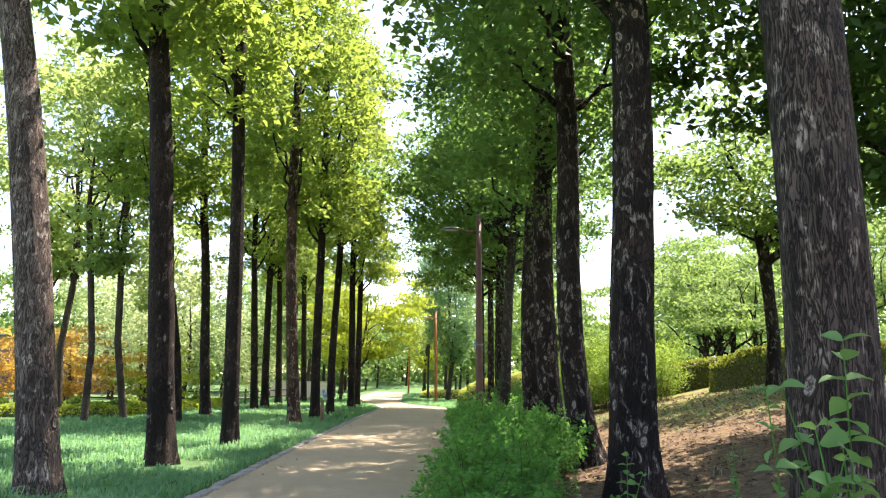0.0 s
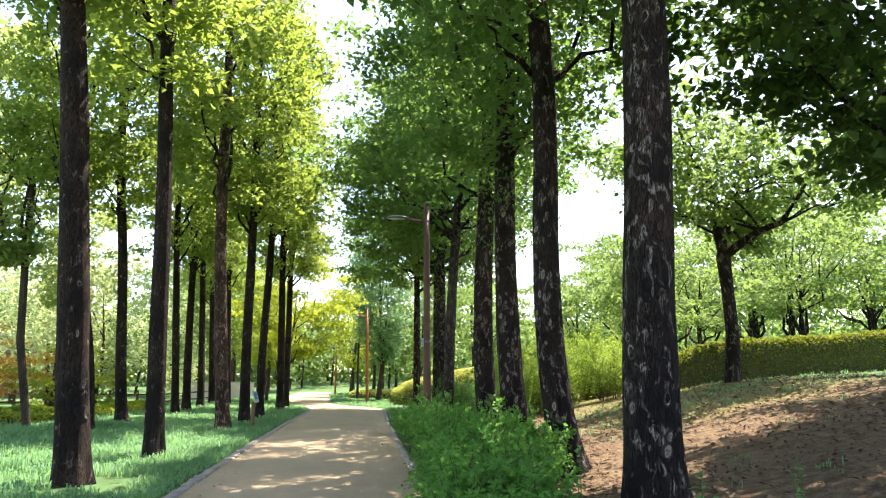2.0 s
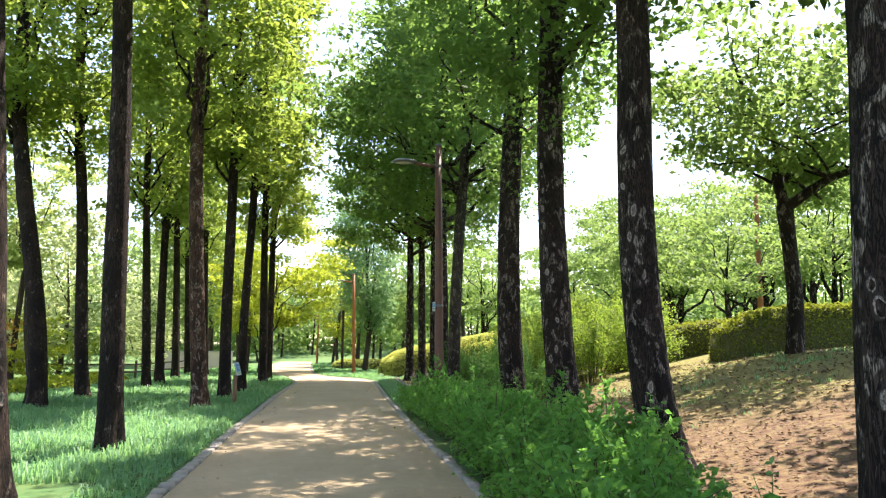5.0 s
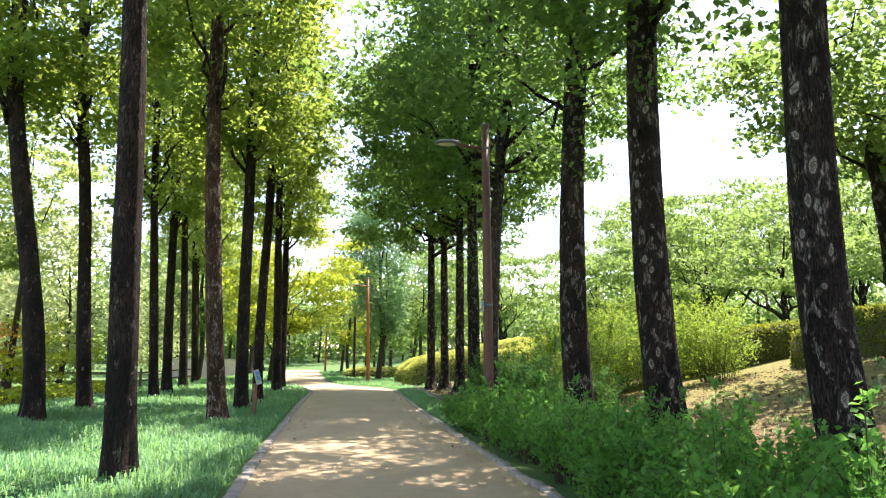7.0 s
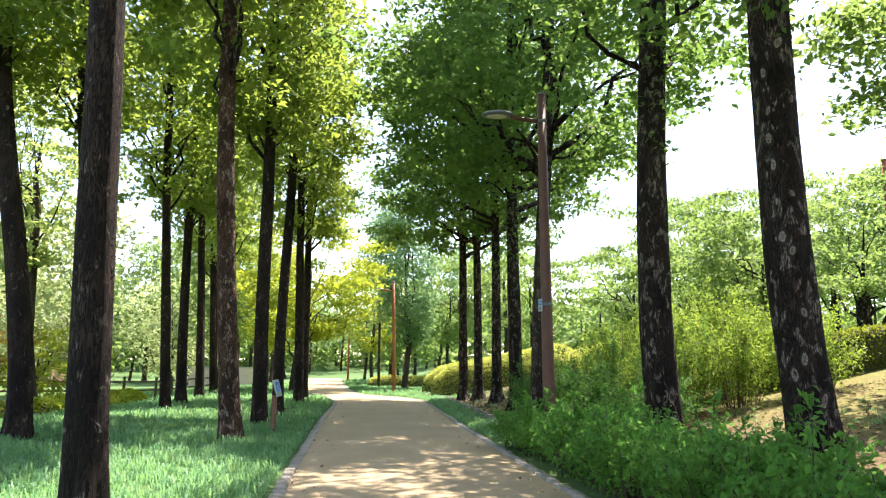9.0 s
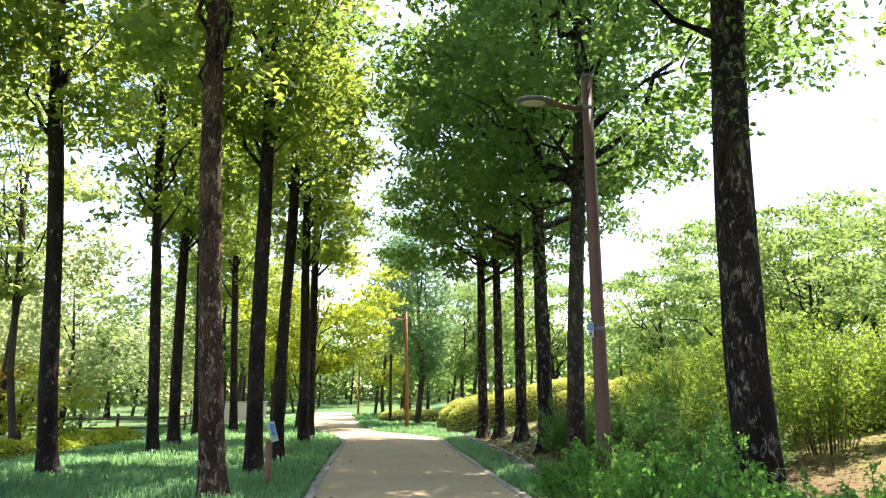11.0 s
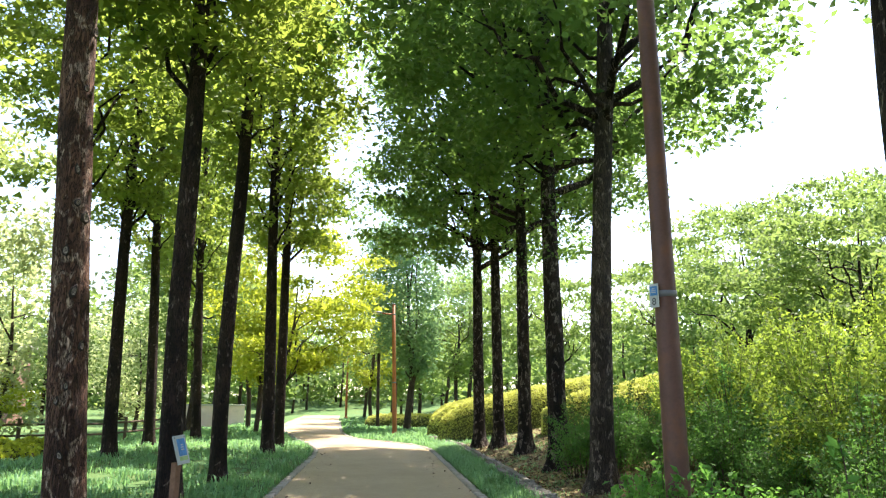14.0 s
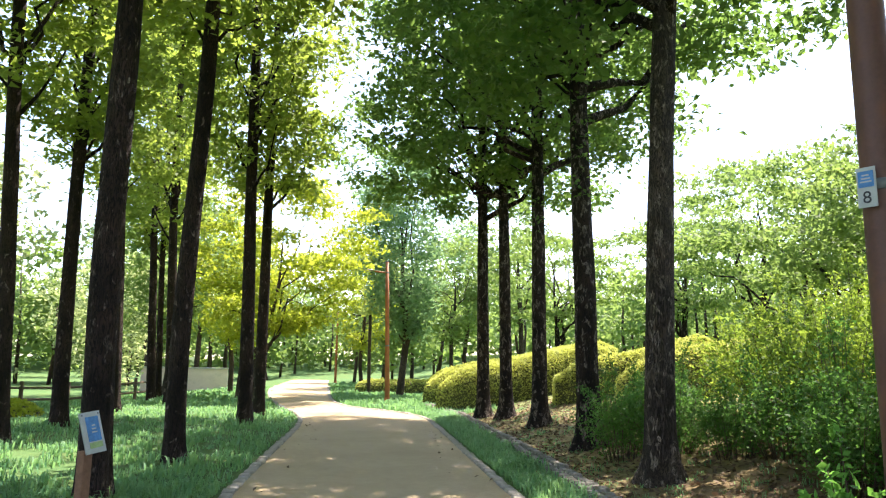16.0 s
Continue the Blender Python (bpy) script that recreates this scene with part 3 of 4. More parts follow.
# ---- kerbs and edging ----
def block_mesh(name, seed, material, sx, sy, sz, rough=0.12):
    """A rough-cut stone block, its foot at z = 0."""
    rng = np.random.default_rng(seed)
    bm = box_bm(sx, sy, sz, min(sx, sz) * 0.16)
    for v in bm.verts:
        v.co += Vector(rng.normal(size=3) * rough * min(sx, sz) * 0.35)
    me = bpy.data.meshes.new(name)
    bm.to_mesh(me)
    bm.free()
    bmesh_tri = bmesh.new()
    bmesh_tri.from_mesh(me)
    bmesh.ops.triangulate(bmesh_tri, faces=bmesh_tri.faces[:])
    bmesh_tri.to_mesh(me)
    bmesh_tri.free()
    me.materials.append(material)
    return me


def simple_block(name, seed, material, sx, sy, sz):
    """A rough block of few faces: a foot and a narrower worn top."""
    rng = np.random.default_rng(seed)
    v = []
    for z, k in ((0, 1.0), (sz * 0.78, 1.0), (sz, 0.86)):
        for x, y in ((-1, -1), (1, -1), (1, 1), (-1, 1)):
            v.append((x * sx / 2 * k + rng.normal() * 0.004, y * sy / 2 * (k + 0.02) + rng.normal() * 0.005, z + (rng.normal() * 0.004 if z else 0)))
    t = []
    for b in (0, 4):
        for k in range(4):
            p, q = b + k, b + (k + 1) % 4
            t += [(p, q, q + 4), (p, q + 4, p + 4)]
    t += [(8, 9, 10), (8, 10, 11)]
    return tri_mesh(name, v, t, material)


def run_of_blocks(owner, name, meshes, line, y0, y1, pitch, width_off, lift, rng, jitter=0.006, tail_to=None):
    """Lays blocks one by one along an edge of the path; those far off are joined in one part."""
    y, far = y0, []
    while y < (tail_to or y1):
        x = float(line(y)) + width_off
        slope = (float(line(y + 0.5)) - float(line(y - 0.5)))
        m = (Matrix.Translation((x + rng.normal() * jitter, y, float(height(x, y)) + lift + rng.normal() * jitter * 0.6))
             @ Matrix.Rotation(-math.atan(slope) + rng.normal() * 0.02, 4, "Z") @ Matrix.Diagonal((1, rng.uniform(0.94, 1.03), 1, 1)))
        if y < y1:
            b = part(name, meshes[int(rng.integers(len(meshes)))], owner)
            b.matrix_basis = m
        else:
            far.append(m)
        y += pitch * math.cos(math.atan(slope))
    if far:
        src = meshes[0]
        co = np.array([v.co[:] for v in src.vertices])
        tr = np.array([p.vertices[:] for p in src.polygons])
        vs, ts = [], []
        for k, m in enumerate(far):
            mm = np.array(m)
            vs.append(co @ mm[:3, :3].T + mm[:3, 3])
            ts.append(tr + k * len(co))
        tagged(part(name + "_run", tri_mesh(name + "_run", np.concatenate(vs), np.concatenate(ts), src.materials[0]), owner), kind="stuff")


rng = np.random.default_rng(77)
kerb_blocks = [simple_block("kerb_stone", i, M_KERB, 0.14, 0.272, 0.16) for i in range(5)]
kerb_left = thing("kerb_left", pose(0, 0, 0), "pale grey granite kerb stones along the lawn", "kerb", kind="structure")
run_of_blocks(kerb_left, "kerb_stone", kerb_blocks, edge_left, 6.0, 47.5, 0.30, -0.07, -0.118, rng, 0.011, tail_to=80)
kerb_right = thing("kerb_right", pose(0, 0, 0), "pale grey granite kerb stones along the shrubs", "kerb", kind="structure")
run_of_blocks(kerb_right, "kerb_stone", kerb_blocks, edge_right, 2.0, 45.5, 0.30, 0.07, -0.118, rng, 0.011, tail_to=80)
edging_blocks = [simple_block("edging_stone", 20 + i, M_EDGING, 0.135, 0.165, 0.20) for i in range(5)]
stone_edging = thing("stone_edging", pose(0, 0, 0), "low double row of small grey stones under the trees", "edging", kind="structure")


def edging_line(y):
    return np.interp(y, [20, 25, 30, 35, 45, 52, 58], [1.05, 1.22, 1.42, 1.62, 1.80, 1.3, 0.6])


run_of_blocks(stone_edging, "edging_stone", edging_blocks, edging_line, 24.0, 52.0, 0.19, -0.075, -0.095, rng, jitter=0.014)
run_of_blocks(stone_edging, "edging_stone", edging_blocks, edging_line, 24.1, 52.0, 0.19, 0.085, -0.07, rng, jitter=0.014)


# ---- lamps ----
def lamp(x, y, paint, label, turn=0.0, lean=0.0, plate=False):
    """A street lamp: a tapered pole, a side arm and a flat oval head."""
    t = thing("street_lamp", pose(x, y, float(height(x, y)), 0, math.degrees(math.atan(lean)), turn), label, "lamp", "street lamps along the path")
    v, tr = tube([(0, 0, -0.3), (0, 0, 0.0), (0, 0, 2.2), (0, 0, 4.4), (0, 0, 6.68)], [0.12, 0.118, 0.106, 0.094, 0.082], 16)
    part("pole", tri_mesh("pole", v, tr, paint, True), t)
    v, tr = tube([(0, 0, 6.68), (0, 0, 6.72), (0, 0, 6.74)], [0.088, 0.086, 0.05], 16)
    part("cap", tri_mesh("cap", v, tr, M_LAMPHEAD), t, "grey metal pole cap")
    v, tr = tube([(0, 0, 0), (0, 0, 0.02), (0, 0, 0.03), (0, 0, 0.16), (0, 0, 0.20)], [0.19, 0.19, 0.15, 0.145, 0.115], 16)
    part("base_collar", tri_mesh("base_collar", v, tr, M_RUST, True), t, "rust-orange base collar")
    v, tr = tube([(0.02, 0, 6.15), (-0.25, 0, 6.17), (-0.50, 0, 6.21), (-0.62, 0, 6.23)], [0.050, 0.046, 0.042, 0.042], 10)
    part("arm", tri_mesh("arm", v, tr, paint, True), t)
    bm = bmesh.new()
    bmesh.ops.create_uvsphere(bm, u_segments=20, v_segments=10, radius=1.0)
    for vert in bm.verts:
        vert.co.x, vert.co.y = vert.co.x * 0.32, vert.co.y * 0.20
        vert.co.z *= 0.085 if vert.co.z > 0 else 0.03
        vert.co += Vector((-0.86, 0, 6.25))
    for f in bm.faces:
        f.smooth = True
    head = part("lamp_head", bm, t, "flat grey oval lamp head", M_LAMPHEAD)
    bm = bmesh.new()
    bmesh.ops.create_uvsphere(bm, u_segments=16, v_segments=8, radius=1.0)
    bm.transform(Matrix.Translation((-0.88, 0, 6.226)) @ Matrix.Diagonal((0.20, 0.13, 0.022, 1)))
    part("lens", bm, head, "cream glass lens", M_LENS)
    for z in (2.62, 6.15):
        v, tr = tube([(0, 0, z - 0.03), (0, 0, z + 0.03)], [0.112 if z < 3 else 0.096] * 2, 16)
        part("strap", tri_mesh("strap", v, tr, M_LAMPHEAD), t, "grey steel strap")
    if plate:
        turn_m = Matrix.Translation((-0.128, -0.055, 2.60)) @ Matrix.Rotation(radians(-56), 4, "Z") @ Matrix.Rotation(radians(90), 4, "X")
        board = part("number_plate", box_bm(0.10, 0.225, 0.008, 0.002), t, "small white number plate", M_SIGN_PALE)
        board.matrix_basis = turn_m
        part("band", box_bm(0.08, 0.09, 0.003, 0, (0, 0.045, 0.009)), board, "blue printed band", M_SIGN_BLUE)
        for k in range(3):
            part("print_bar", box_bm(0.06 - 0.012 * k, 0.008, 0.002, 0, (0, 0.03 + 0.018 * k, 0.0125)), board, "small white print", M_SIGN_PALE)
        curve = bpy.data.curves.new("digit", "FONT")
        curve.body, curve.size, curve.extrude, curve.align_x, curve.align_y = "8", 0.095, 0.001, "CENTER", "CENTER"
        text_ob = new("digit_source", curve)
        me = bpy.data.meshes.new_from_object(text_ob.evaluated_get(bpy.context.evaluated_depsgraph_get()))
        bpy.data.objects.remove(text_ob)
        me.materials.clear()
        me.materials.append(M_PRINT)
        digit = part("digit", me, board, "black number 8")
        digit.matrix_basis = Matrix.Translation((0, -0.06, 0.0105))
    return t


lamp(1.30, 23.4, M_POLE, "tall brown lamp post with a side arm and number plate", 0, -0.018, plate=True)
lamp(-0.28, 56.0, M_RUST, "tall orange-brown lamp post on the grass verge", 0, -0.03)
lamp(-3.9, 92.0, M_RUST, "distant orange-brown lamp post beside the path", 0)
lamp(15.4, 33.0, M_RUST, "brown lamp post behind the clipped hedge", 180)

# ---- sign on the lawn ----
sign = thing("sign_post", pose(-4.02, 26.8, 0.0, 0, 0, 64), "short brown wooden post with a tilted picture label", "sign")
part("post", box_bm(0.10, 0.085, 0.94, 0.02, (0, 0, -0.15)), sign, "reddish-brown wooden post", M_POST)
tilt = Matrix.Translation((0, -0.055, 0.95)) @ Matrix.Rotation(radians(74), 4, "X") @ Matrix.Rotation(radians(5), 4, "Z")
board = part("board", box_bm(0.235, 0.37, 0.014, 0.004), sign, "pale weathered label board", M_SIGN_PALE)
board.matrix_basis = tilt
part("picture", box_bm(0.15, 0.22, 0.003, 0.001, (0.01, 0.03, 0.015)), board, "blue printed picture", M_SIGN_BLUE)
part("caption_field", box_bm(0.15, 0.05, 0.003, 0.001, (0.01, -0.115, 0.015)), board, "green printed field", M_SIGN_GREEN)
for k in range(3):
    part("print_bar", box_bm(0.06 - 0.01 * k, 0.012, 0.002, 0, (0.015, 0.0 + 0.03 * k, 0.0185)), board, "white print", M_SIGN_PALE)
for k in (-1, 1):
    part("screw", box_bm(0.014, 0.014, 0.006, 0.003, (k * 0.095, 0.16, 0.014)), board, "steel screw", M_LAMPHEAD)


# ---- park trees ----
def park_kit(seed, radius, low, top, clumps, per, leaf, spread, fork, trunk_r, material, bark=None, lean=0.0, limbs=9, flat=0.4, simple=True):
    """A spreading tree: forked stem, curved limbs and a domed crown of many sprays. Returns a template thing far below the ground."""
    rng = np.random.default_rng(seed)
    bark = bark or M_BARK_FAR
    u = rng.uniform(-1, 1, clumps)
    ang = rng.uniform(0, 6.28, clumps)
    mid, half = (low + top) / 2, (top - low) / 2
    prof = np.sqrt(np.clip(1 - np.clip(u, -1, 1) ** 2 * 0.9, 0, 1)) * np.where(u < 0, 0.55 + 0.45 * (1 + u), 1)
    lump = 1 + 0.2 * np.sin(3 * ang + seed) + 0.15 * np.sin(5 * ang - 2 * u)
    r = radius * prof * lump * rng.uniform(0.35, 1.0, clumps) ** 0.6
    cl = np.stack([r * np.cos(ang) + lean * (mid - fork), r * np.sin(ang), mid + half * u + rng.normal(size=clumps) * 0.2], 1)
    lv, lt = (small_leaves if simple else leaf_array)(rng, sprays(rng, cl, per, spread, flat), leaf)
    order = rng.permutation(clumps)[: limbs]
    seedv = Vector(rng.uniform(0, 40, 3))
    summit = low + 0.72 * (top - low)
    levels = [-0.3, 0.15, fork * 0.35, fork * 0.7, fork] + list(np.linspace(fork, summit, 6)[1:])
    pts = [(lean * z * 0.5 + 0.12 * math.sin(z * 0.9 + seed), 0.10 * math.sin(z * 0.7 + 2 * seed), z) for z in levels]
    rad = [trunk_r * k for k in (1.4, 1.15, 1.0, 0.95, 0.95, 0.68, 0.5, 0.38, 0.25, 0.12)]
    trunk = tri_mesh("trunk", *tube(pts, rad, 10, lambda a, p: 1 + 0.12 * noise.noise(Vector((math.cos(a) * 2, math.sin(a) * 2, p.z)) + seedv)), bark, True)
    branches = []
    for n, i in enumerate(order):
        level = 3 + min(4, int(5 * n / limbs))
        start = Vector(pts[level])
        end = start.lerp(Vector(cl[i]), 0.85)
        end.z = max(end.z, start.z + 0.25 * (end.xy - start.xy).length)
        branches.append(tri_mesh("branch", *limb(rng, start, end, trunk_r * (0.62 - 0.07 * level + 0.12), 0.18 if n % 2 else -0.3, 6), bark, True))
    return tri_mesh("crown", lv, lt, material), trunk, branches


def forked_kit(seed):
    """A tree whose short stem parts into three bent limbs under layered, drooping sprays."""
    rng = np.random.default_rng(seed)
    stem = [(0, 0, -0.3), (0.02, 0, 0.2), (0.06, 0, 1.2), (0.0, 0, 2.3), (-0.06, 0, 3.15), (-0.08, 0, 3.4)]
    trunk = tri_mesh("trunk", *tube(stem, [0.25, 0.20, 0.165, 0.155, 0.18, 0.12], 12), M_BARK_DARK, True)
    mains = [[(-0.06, 0, 3.2), (-0.20, 0.1, 3.9), (-0.12, 0.2, 4.5), (-0.32, 0.1, 5.2), (-0.75, 0.0, 5.9), (-1.0, -0.1, 6.7)],
             [(-0.02, 0, 3.2), (0.42, -0.1, 3.5), (0.85, -0.25, 3.75), (1.35, -0.3, 3.9), (1.75, -0.2, 4.5), (2.2, -0.2, 5.3)],
             [(-0.06, 0, 3.1), (-0.10, 0.6, 3.8), (0.10, 1.2, 4.4), (0.35, 1.6, 5.3), (0.5, 1.9, 6.2)]]
    branches = [tri_mesh("branch", *tube(m, [0.125 - 0.018 * k for k in range(len(m))], 8), M_BARK_DARK, True) for m in mains]
    cl = []
    for m in mains:
        for k in range(1, len(m)):
            for _ in range(3):
                p = Vector(m[k])
                a = rng.uniform(0, 6.28)
                reach = rng.uniform(1.1, 2.7)
                e = p + Vector((math.cos(a) * reach, math.sin(a) * reach, rng.uniform(0.0, 0.9)))
                branches.append(tri_mesh("branch", *limb(rng, p, e, 0.05 - 0.004 * k, -0.22, 5), M_BARK_DARK, True))
                for u in (0.55, 0.8, 1.0, 1.15):
                    q = p.lerp(e, u)
                    cl.append((q.x + rng.normal() * 0.2, q.y + rng.normal() * 0.2, q.z + 0.12 + rng.normal() * 0.15))
    lv, lt = leaf_array(rng, sprays(rng, cl, 72, 0.36, 0.32), 0.17, droop=0.5)
    return tri_mesh("crown", lv, lt, M_LEAF_LIGHT), trunk, branches


def park_tree(kit, x, y, scale, turn, label, group="park trees", material=None, stretch=1.0, tilt=0.0):
    crown, trunk, branches = kit
    m = pose(x, y, float(height(x, y)), 0, tilt, 0) @ pose(0, 0, 0, 0, 0, turn) @ Matrix.Diagonal((scale, scale, scale * stretch, 1))
    t = thing("tree", m, label, "tree", group)
    part("trunk", trunk, t)
    for b in branches:
        part("branch", b, t)
    c = part("crown", crown, t)
    if material:
        c.material_slots[0].link = "OBJECT"
        c.material_slots[0].material = material
    return t


FORK_KIT = forked_kit(3)
SHADE_KIT = park_kit(4, 5.5, 3.0, 10.0, 250, 160, 0.20, 0.44, 2.6, 0.18, M_LEAF_SHADED, M_BARK_DARK, limbs=12, flat=0.25, simple=False)
CHERRY_KITS = [park_kit(40 + i, 4.6, 2.6, 7.4, 54, 130, 0.19, 0.50, 1.8, 0.17, M_LEAF_LIGHT, M_BARK_DARK, limbs=9, flat=0.22) for i in range(3)]
WOOD_KITS = [park_kit(50 + i, 2.9, 3.2, 11.0, 50, 85, 0.24, 0.50, 5.0, 0.15, M_LEAF_LIGHT, limbs=6) for i in range(3)]
LIME_KIT = park_kit(60, 4.2, 3.0, 9.4, 90, 160, 0.18, 0.45, 2.2, 0.13, M_LEAF_LIME, M_BARK_FAR, lean=0.25, limbs=12, flat=0.3)
POPLAR_KIT = park_kit(61, 3.1, 3.6, 13.6, 130, 130, 0.20, 0.42, 3.0, 0.2, M_LEAF_BLUE, limbs=10, flat=0.8)
WILLOW_KIT = park_kit(62, 3.2, 0.8, 8.0, 60, 85, 0.2, 0.48, 2.0, 0.12, M_LEAF_PALE, limbs=6, flat=0.9)
MAPLE_KIT = park_kit(63, 3.6, 0.7, 4.0, 70, 60, 0.19, 0.45, 1.0, 0.13, M_LEAF_ORANGE, limbs=7, flat=0.25)
THIN_KIT = park_kit(64, 2.3, 5.6, 13.5, 55, 70, 0.19, 0.40, 8.0, 0.12, M_LEAF_FEATHER, limbs=8, flat=0.25)
FEATHER_KITS = [park_kit(65 + i, 2.8, 6.0, 15.5, 80, 80, 0.20, 0.38, 7.5, 0.13, M_LEAF_FEATHER, limbs=10, flat=0.3) for i in range(2)]

park_tree(FORK_KIT, 9.42, 21.45, 1.08, -30, "spreading tree with a dark forked trunk before the hedge")
# The second tree stands out of view, added to shade the slope.
for x, y, s, a in ((9.3, 12.2, 1.04, 0), (16.5, 8.0, 1.1, 70)):
    park_tree(SHADE_KIT, x, y, s, a, "spreading tree with shaded dark green leaves on the slope")
park_tree(LIME_KIT, -6.3, 55.0, 1.05, 0, "leaning tree with bright yellow-green leaves over the path")
park_tree(POPLAR_KIT, 0.75, 62.0, 1.0, 40, "tall blue-green tree with ascending branches behind the lamp post")
park_tree(THIN_KIT, -1.1, 66.0, 0.85, 40, "slim tree with a bare lower trunk")
park_tree(MAPLE_KIT, -20.5, 42.0, 1.0, 10, "low spreading orange maple near the brown building")
park_tree(MAPLE_KIT, -24.5, 41.0, 0.95, 130, "low spreading orange maple near the brown building")
park_tree(MAPLE_KIT, -16.0, 44.0, 0.75, 200, "low maple with yellow-green leaves", material=M_LEAF_LIME)
for x, y, s, a in ((-11.33, 27.5, 1.0, 0), (-12.24, 27.0, 0.95, 130), (-19.5, 31.0, 1.0, 220),
                   (-14.5, 40.0, 0.95, 300)):
    park_tree(THIN_KIT, x, y, s, a, "slim tree with a bare grey trunk and light leaves", "slim trees beyond the lawn", tilt=-4.5)
for i, (x, y, s) in enumerate([(-15.6, 31.5, 1.05), (-18.5, 26.0, 1.1), (-19.5, 37.5, 1.1), (-24.0, 31.0, 1.15), (-16.6, 43.5, 1.0)]):
    park_tree(FEATHER_KITS[i % 2], x, y, s, 75 * i, "tall slim tree with feathery sunlit green leaves beyond the lawn", "feathery trees beyond the lawn")
for x, y, s, a in ((-16.0, 48.0, 1.15, 0), (-20.5, 52.0, 1.2, 100), (-25.0, 58.0, 1.2, 260), (-15.5, 64.0, 1.0, 40)):
    park_tree(WILLOW_KIT, x, y, s, a, "pale green feathery tree behind the fence", "pale trees behind the fence")
for i, (x, y, s) in enumerate([(13.0, 31.0, 0.72), (18.0, 32.0, 0.8), (14.5, 39.5, 0.78), (16.0, 41.5, 0.95), (21.0, 38.0, 1.0), (17.0, 46.0, 0.95),
                               (17.5, 50.0, 1.1), (24.5, 48.0, 1.2), (24.0, 31.0, 0.95), (27.0, 40.0, 1.15), (15.5, 58.0, 1.0), (21.0, 60.0, 1.3),
                               (29.0, 57.0, 1.4), (9.5, 62.0, 1.0), (34.0, 50.0, 1.4)]):
    park_tree(CHERRY_KITS[i % 3], x, y, s, 67 * i, "low spreading tree with dark gnarled limbs on the slope", "spreading trees on the slope", stretch=0.95 + 0.12 * (i % 3))
for i, (x, y, s) in enumerate([(-11.5, 60.0, 1.1), (-12.5, 72.0, 1.1), (-10.5, 80.0, 1.0), (-19.5, 88.0, 1.1), (-17.5, 78.0, 1.1), (-12.0, 92.0, 1.1),
                               (-1.5, 74.0, 0.9), (0.5, 80.0, 1.0), (4.5, 70.0, 0.9), (3.0, 88.0, 1.1), (6.5, 78.0, 1.1), (-2.0, 92.0, 1.0),
                               (-7.5, 58.0, 0.8), (-9.0, 64.0, 0.9), (9.5, 72.0, 1.2), (-14.5, 95.0, 1.2), (-25.0, 92.0, 1.3), (-33.0, 62.0, 1.2)]):
    park_tree(WOOD_KITS[i % 3], x, y, s, 83 * i, "slender park tree with a bare trunk and light green crown", "trees along the far bend", material=(M_LEAF_LIME if i in (6, 12, 13) else None))


# ---- far woods, counted by nobody ----
def far_woods():
    rng = np.random.default_rng(9)
    trunks, cl, n = [], [], 0
    while n < 230:
        a, d = rng.uniform(-1.25, 1.25), rng.uniform(72, 135)
        x, y = d * math.sin(a) - 2, d * math.cos(a) + 12
        if abs(x - float(edge_left(min(y, 120)) + edge_right(min(y, 120))) / 2) < 4.0 and y < 118:
            continue
        z, s = float(height(x, y)), rng.uniform(0.8, 1.5)
        h = 9.5 * s
        trunks.append(tube([(x, y, z - 0.2), (x + rng.normal() * 0.3, y, z + h * 0.35), (x + rng.normal() * 0.5, y, z + h * 0.8)], [0.17, 0.13, 0.04], 5))
        k = 34
        u = rng.uniform(0.28, 1, k)
        r = 3.1 * s * np.sqrt(np.clip(1 - ((u - 0.55) / 0.5) ** 2, 0.05, 1)) * rng.uniform(0.4, 1, k)
        q = rng.uniform(0, 6.28, k)
        cl.append(np.stack([x + r * np.cos(q), y + r * np.sin(q), z + h * u], 1))
        n += 1
    m = 4200
    q, d = rng.uniform(-1.3, 1.3, m), rng.uniform(112, 150, m)
    ux, uy = d * np.sin(q) - 2, d * np.cos(q) + 12
    low = np.stack([ux, uy, height(ux, uy) + rng.uniform(0.2, 8.5, m)], 1)
    v, t = small_leaves(rng, sprays(rng, np.concatenate(cl), 14, 0.9, 0.5), 0.6)
    v2, t2 = small_leaves(rng, sprays(rng, low, 14, 1.0, 0.6), 1.05)
    v, t = np.concatenate([v, v2]), np.concatenate([t, t2 + len(v)])
    w = thing("far_woods", pose(0, 0, 0), "distant light green woodland with thin bare trunks", "woods", kind="stuff")
    tagged(part("foliage", tri_mesh("foliage", v, t, M_LEAF_LIGHT), w), kind="stuff")
    tagged(part("trunks", tri_mesh("trunks", *joined(trunks), M_BARK_FAR), w), kind="stuff")


far_woods()


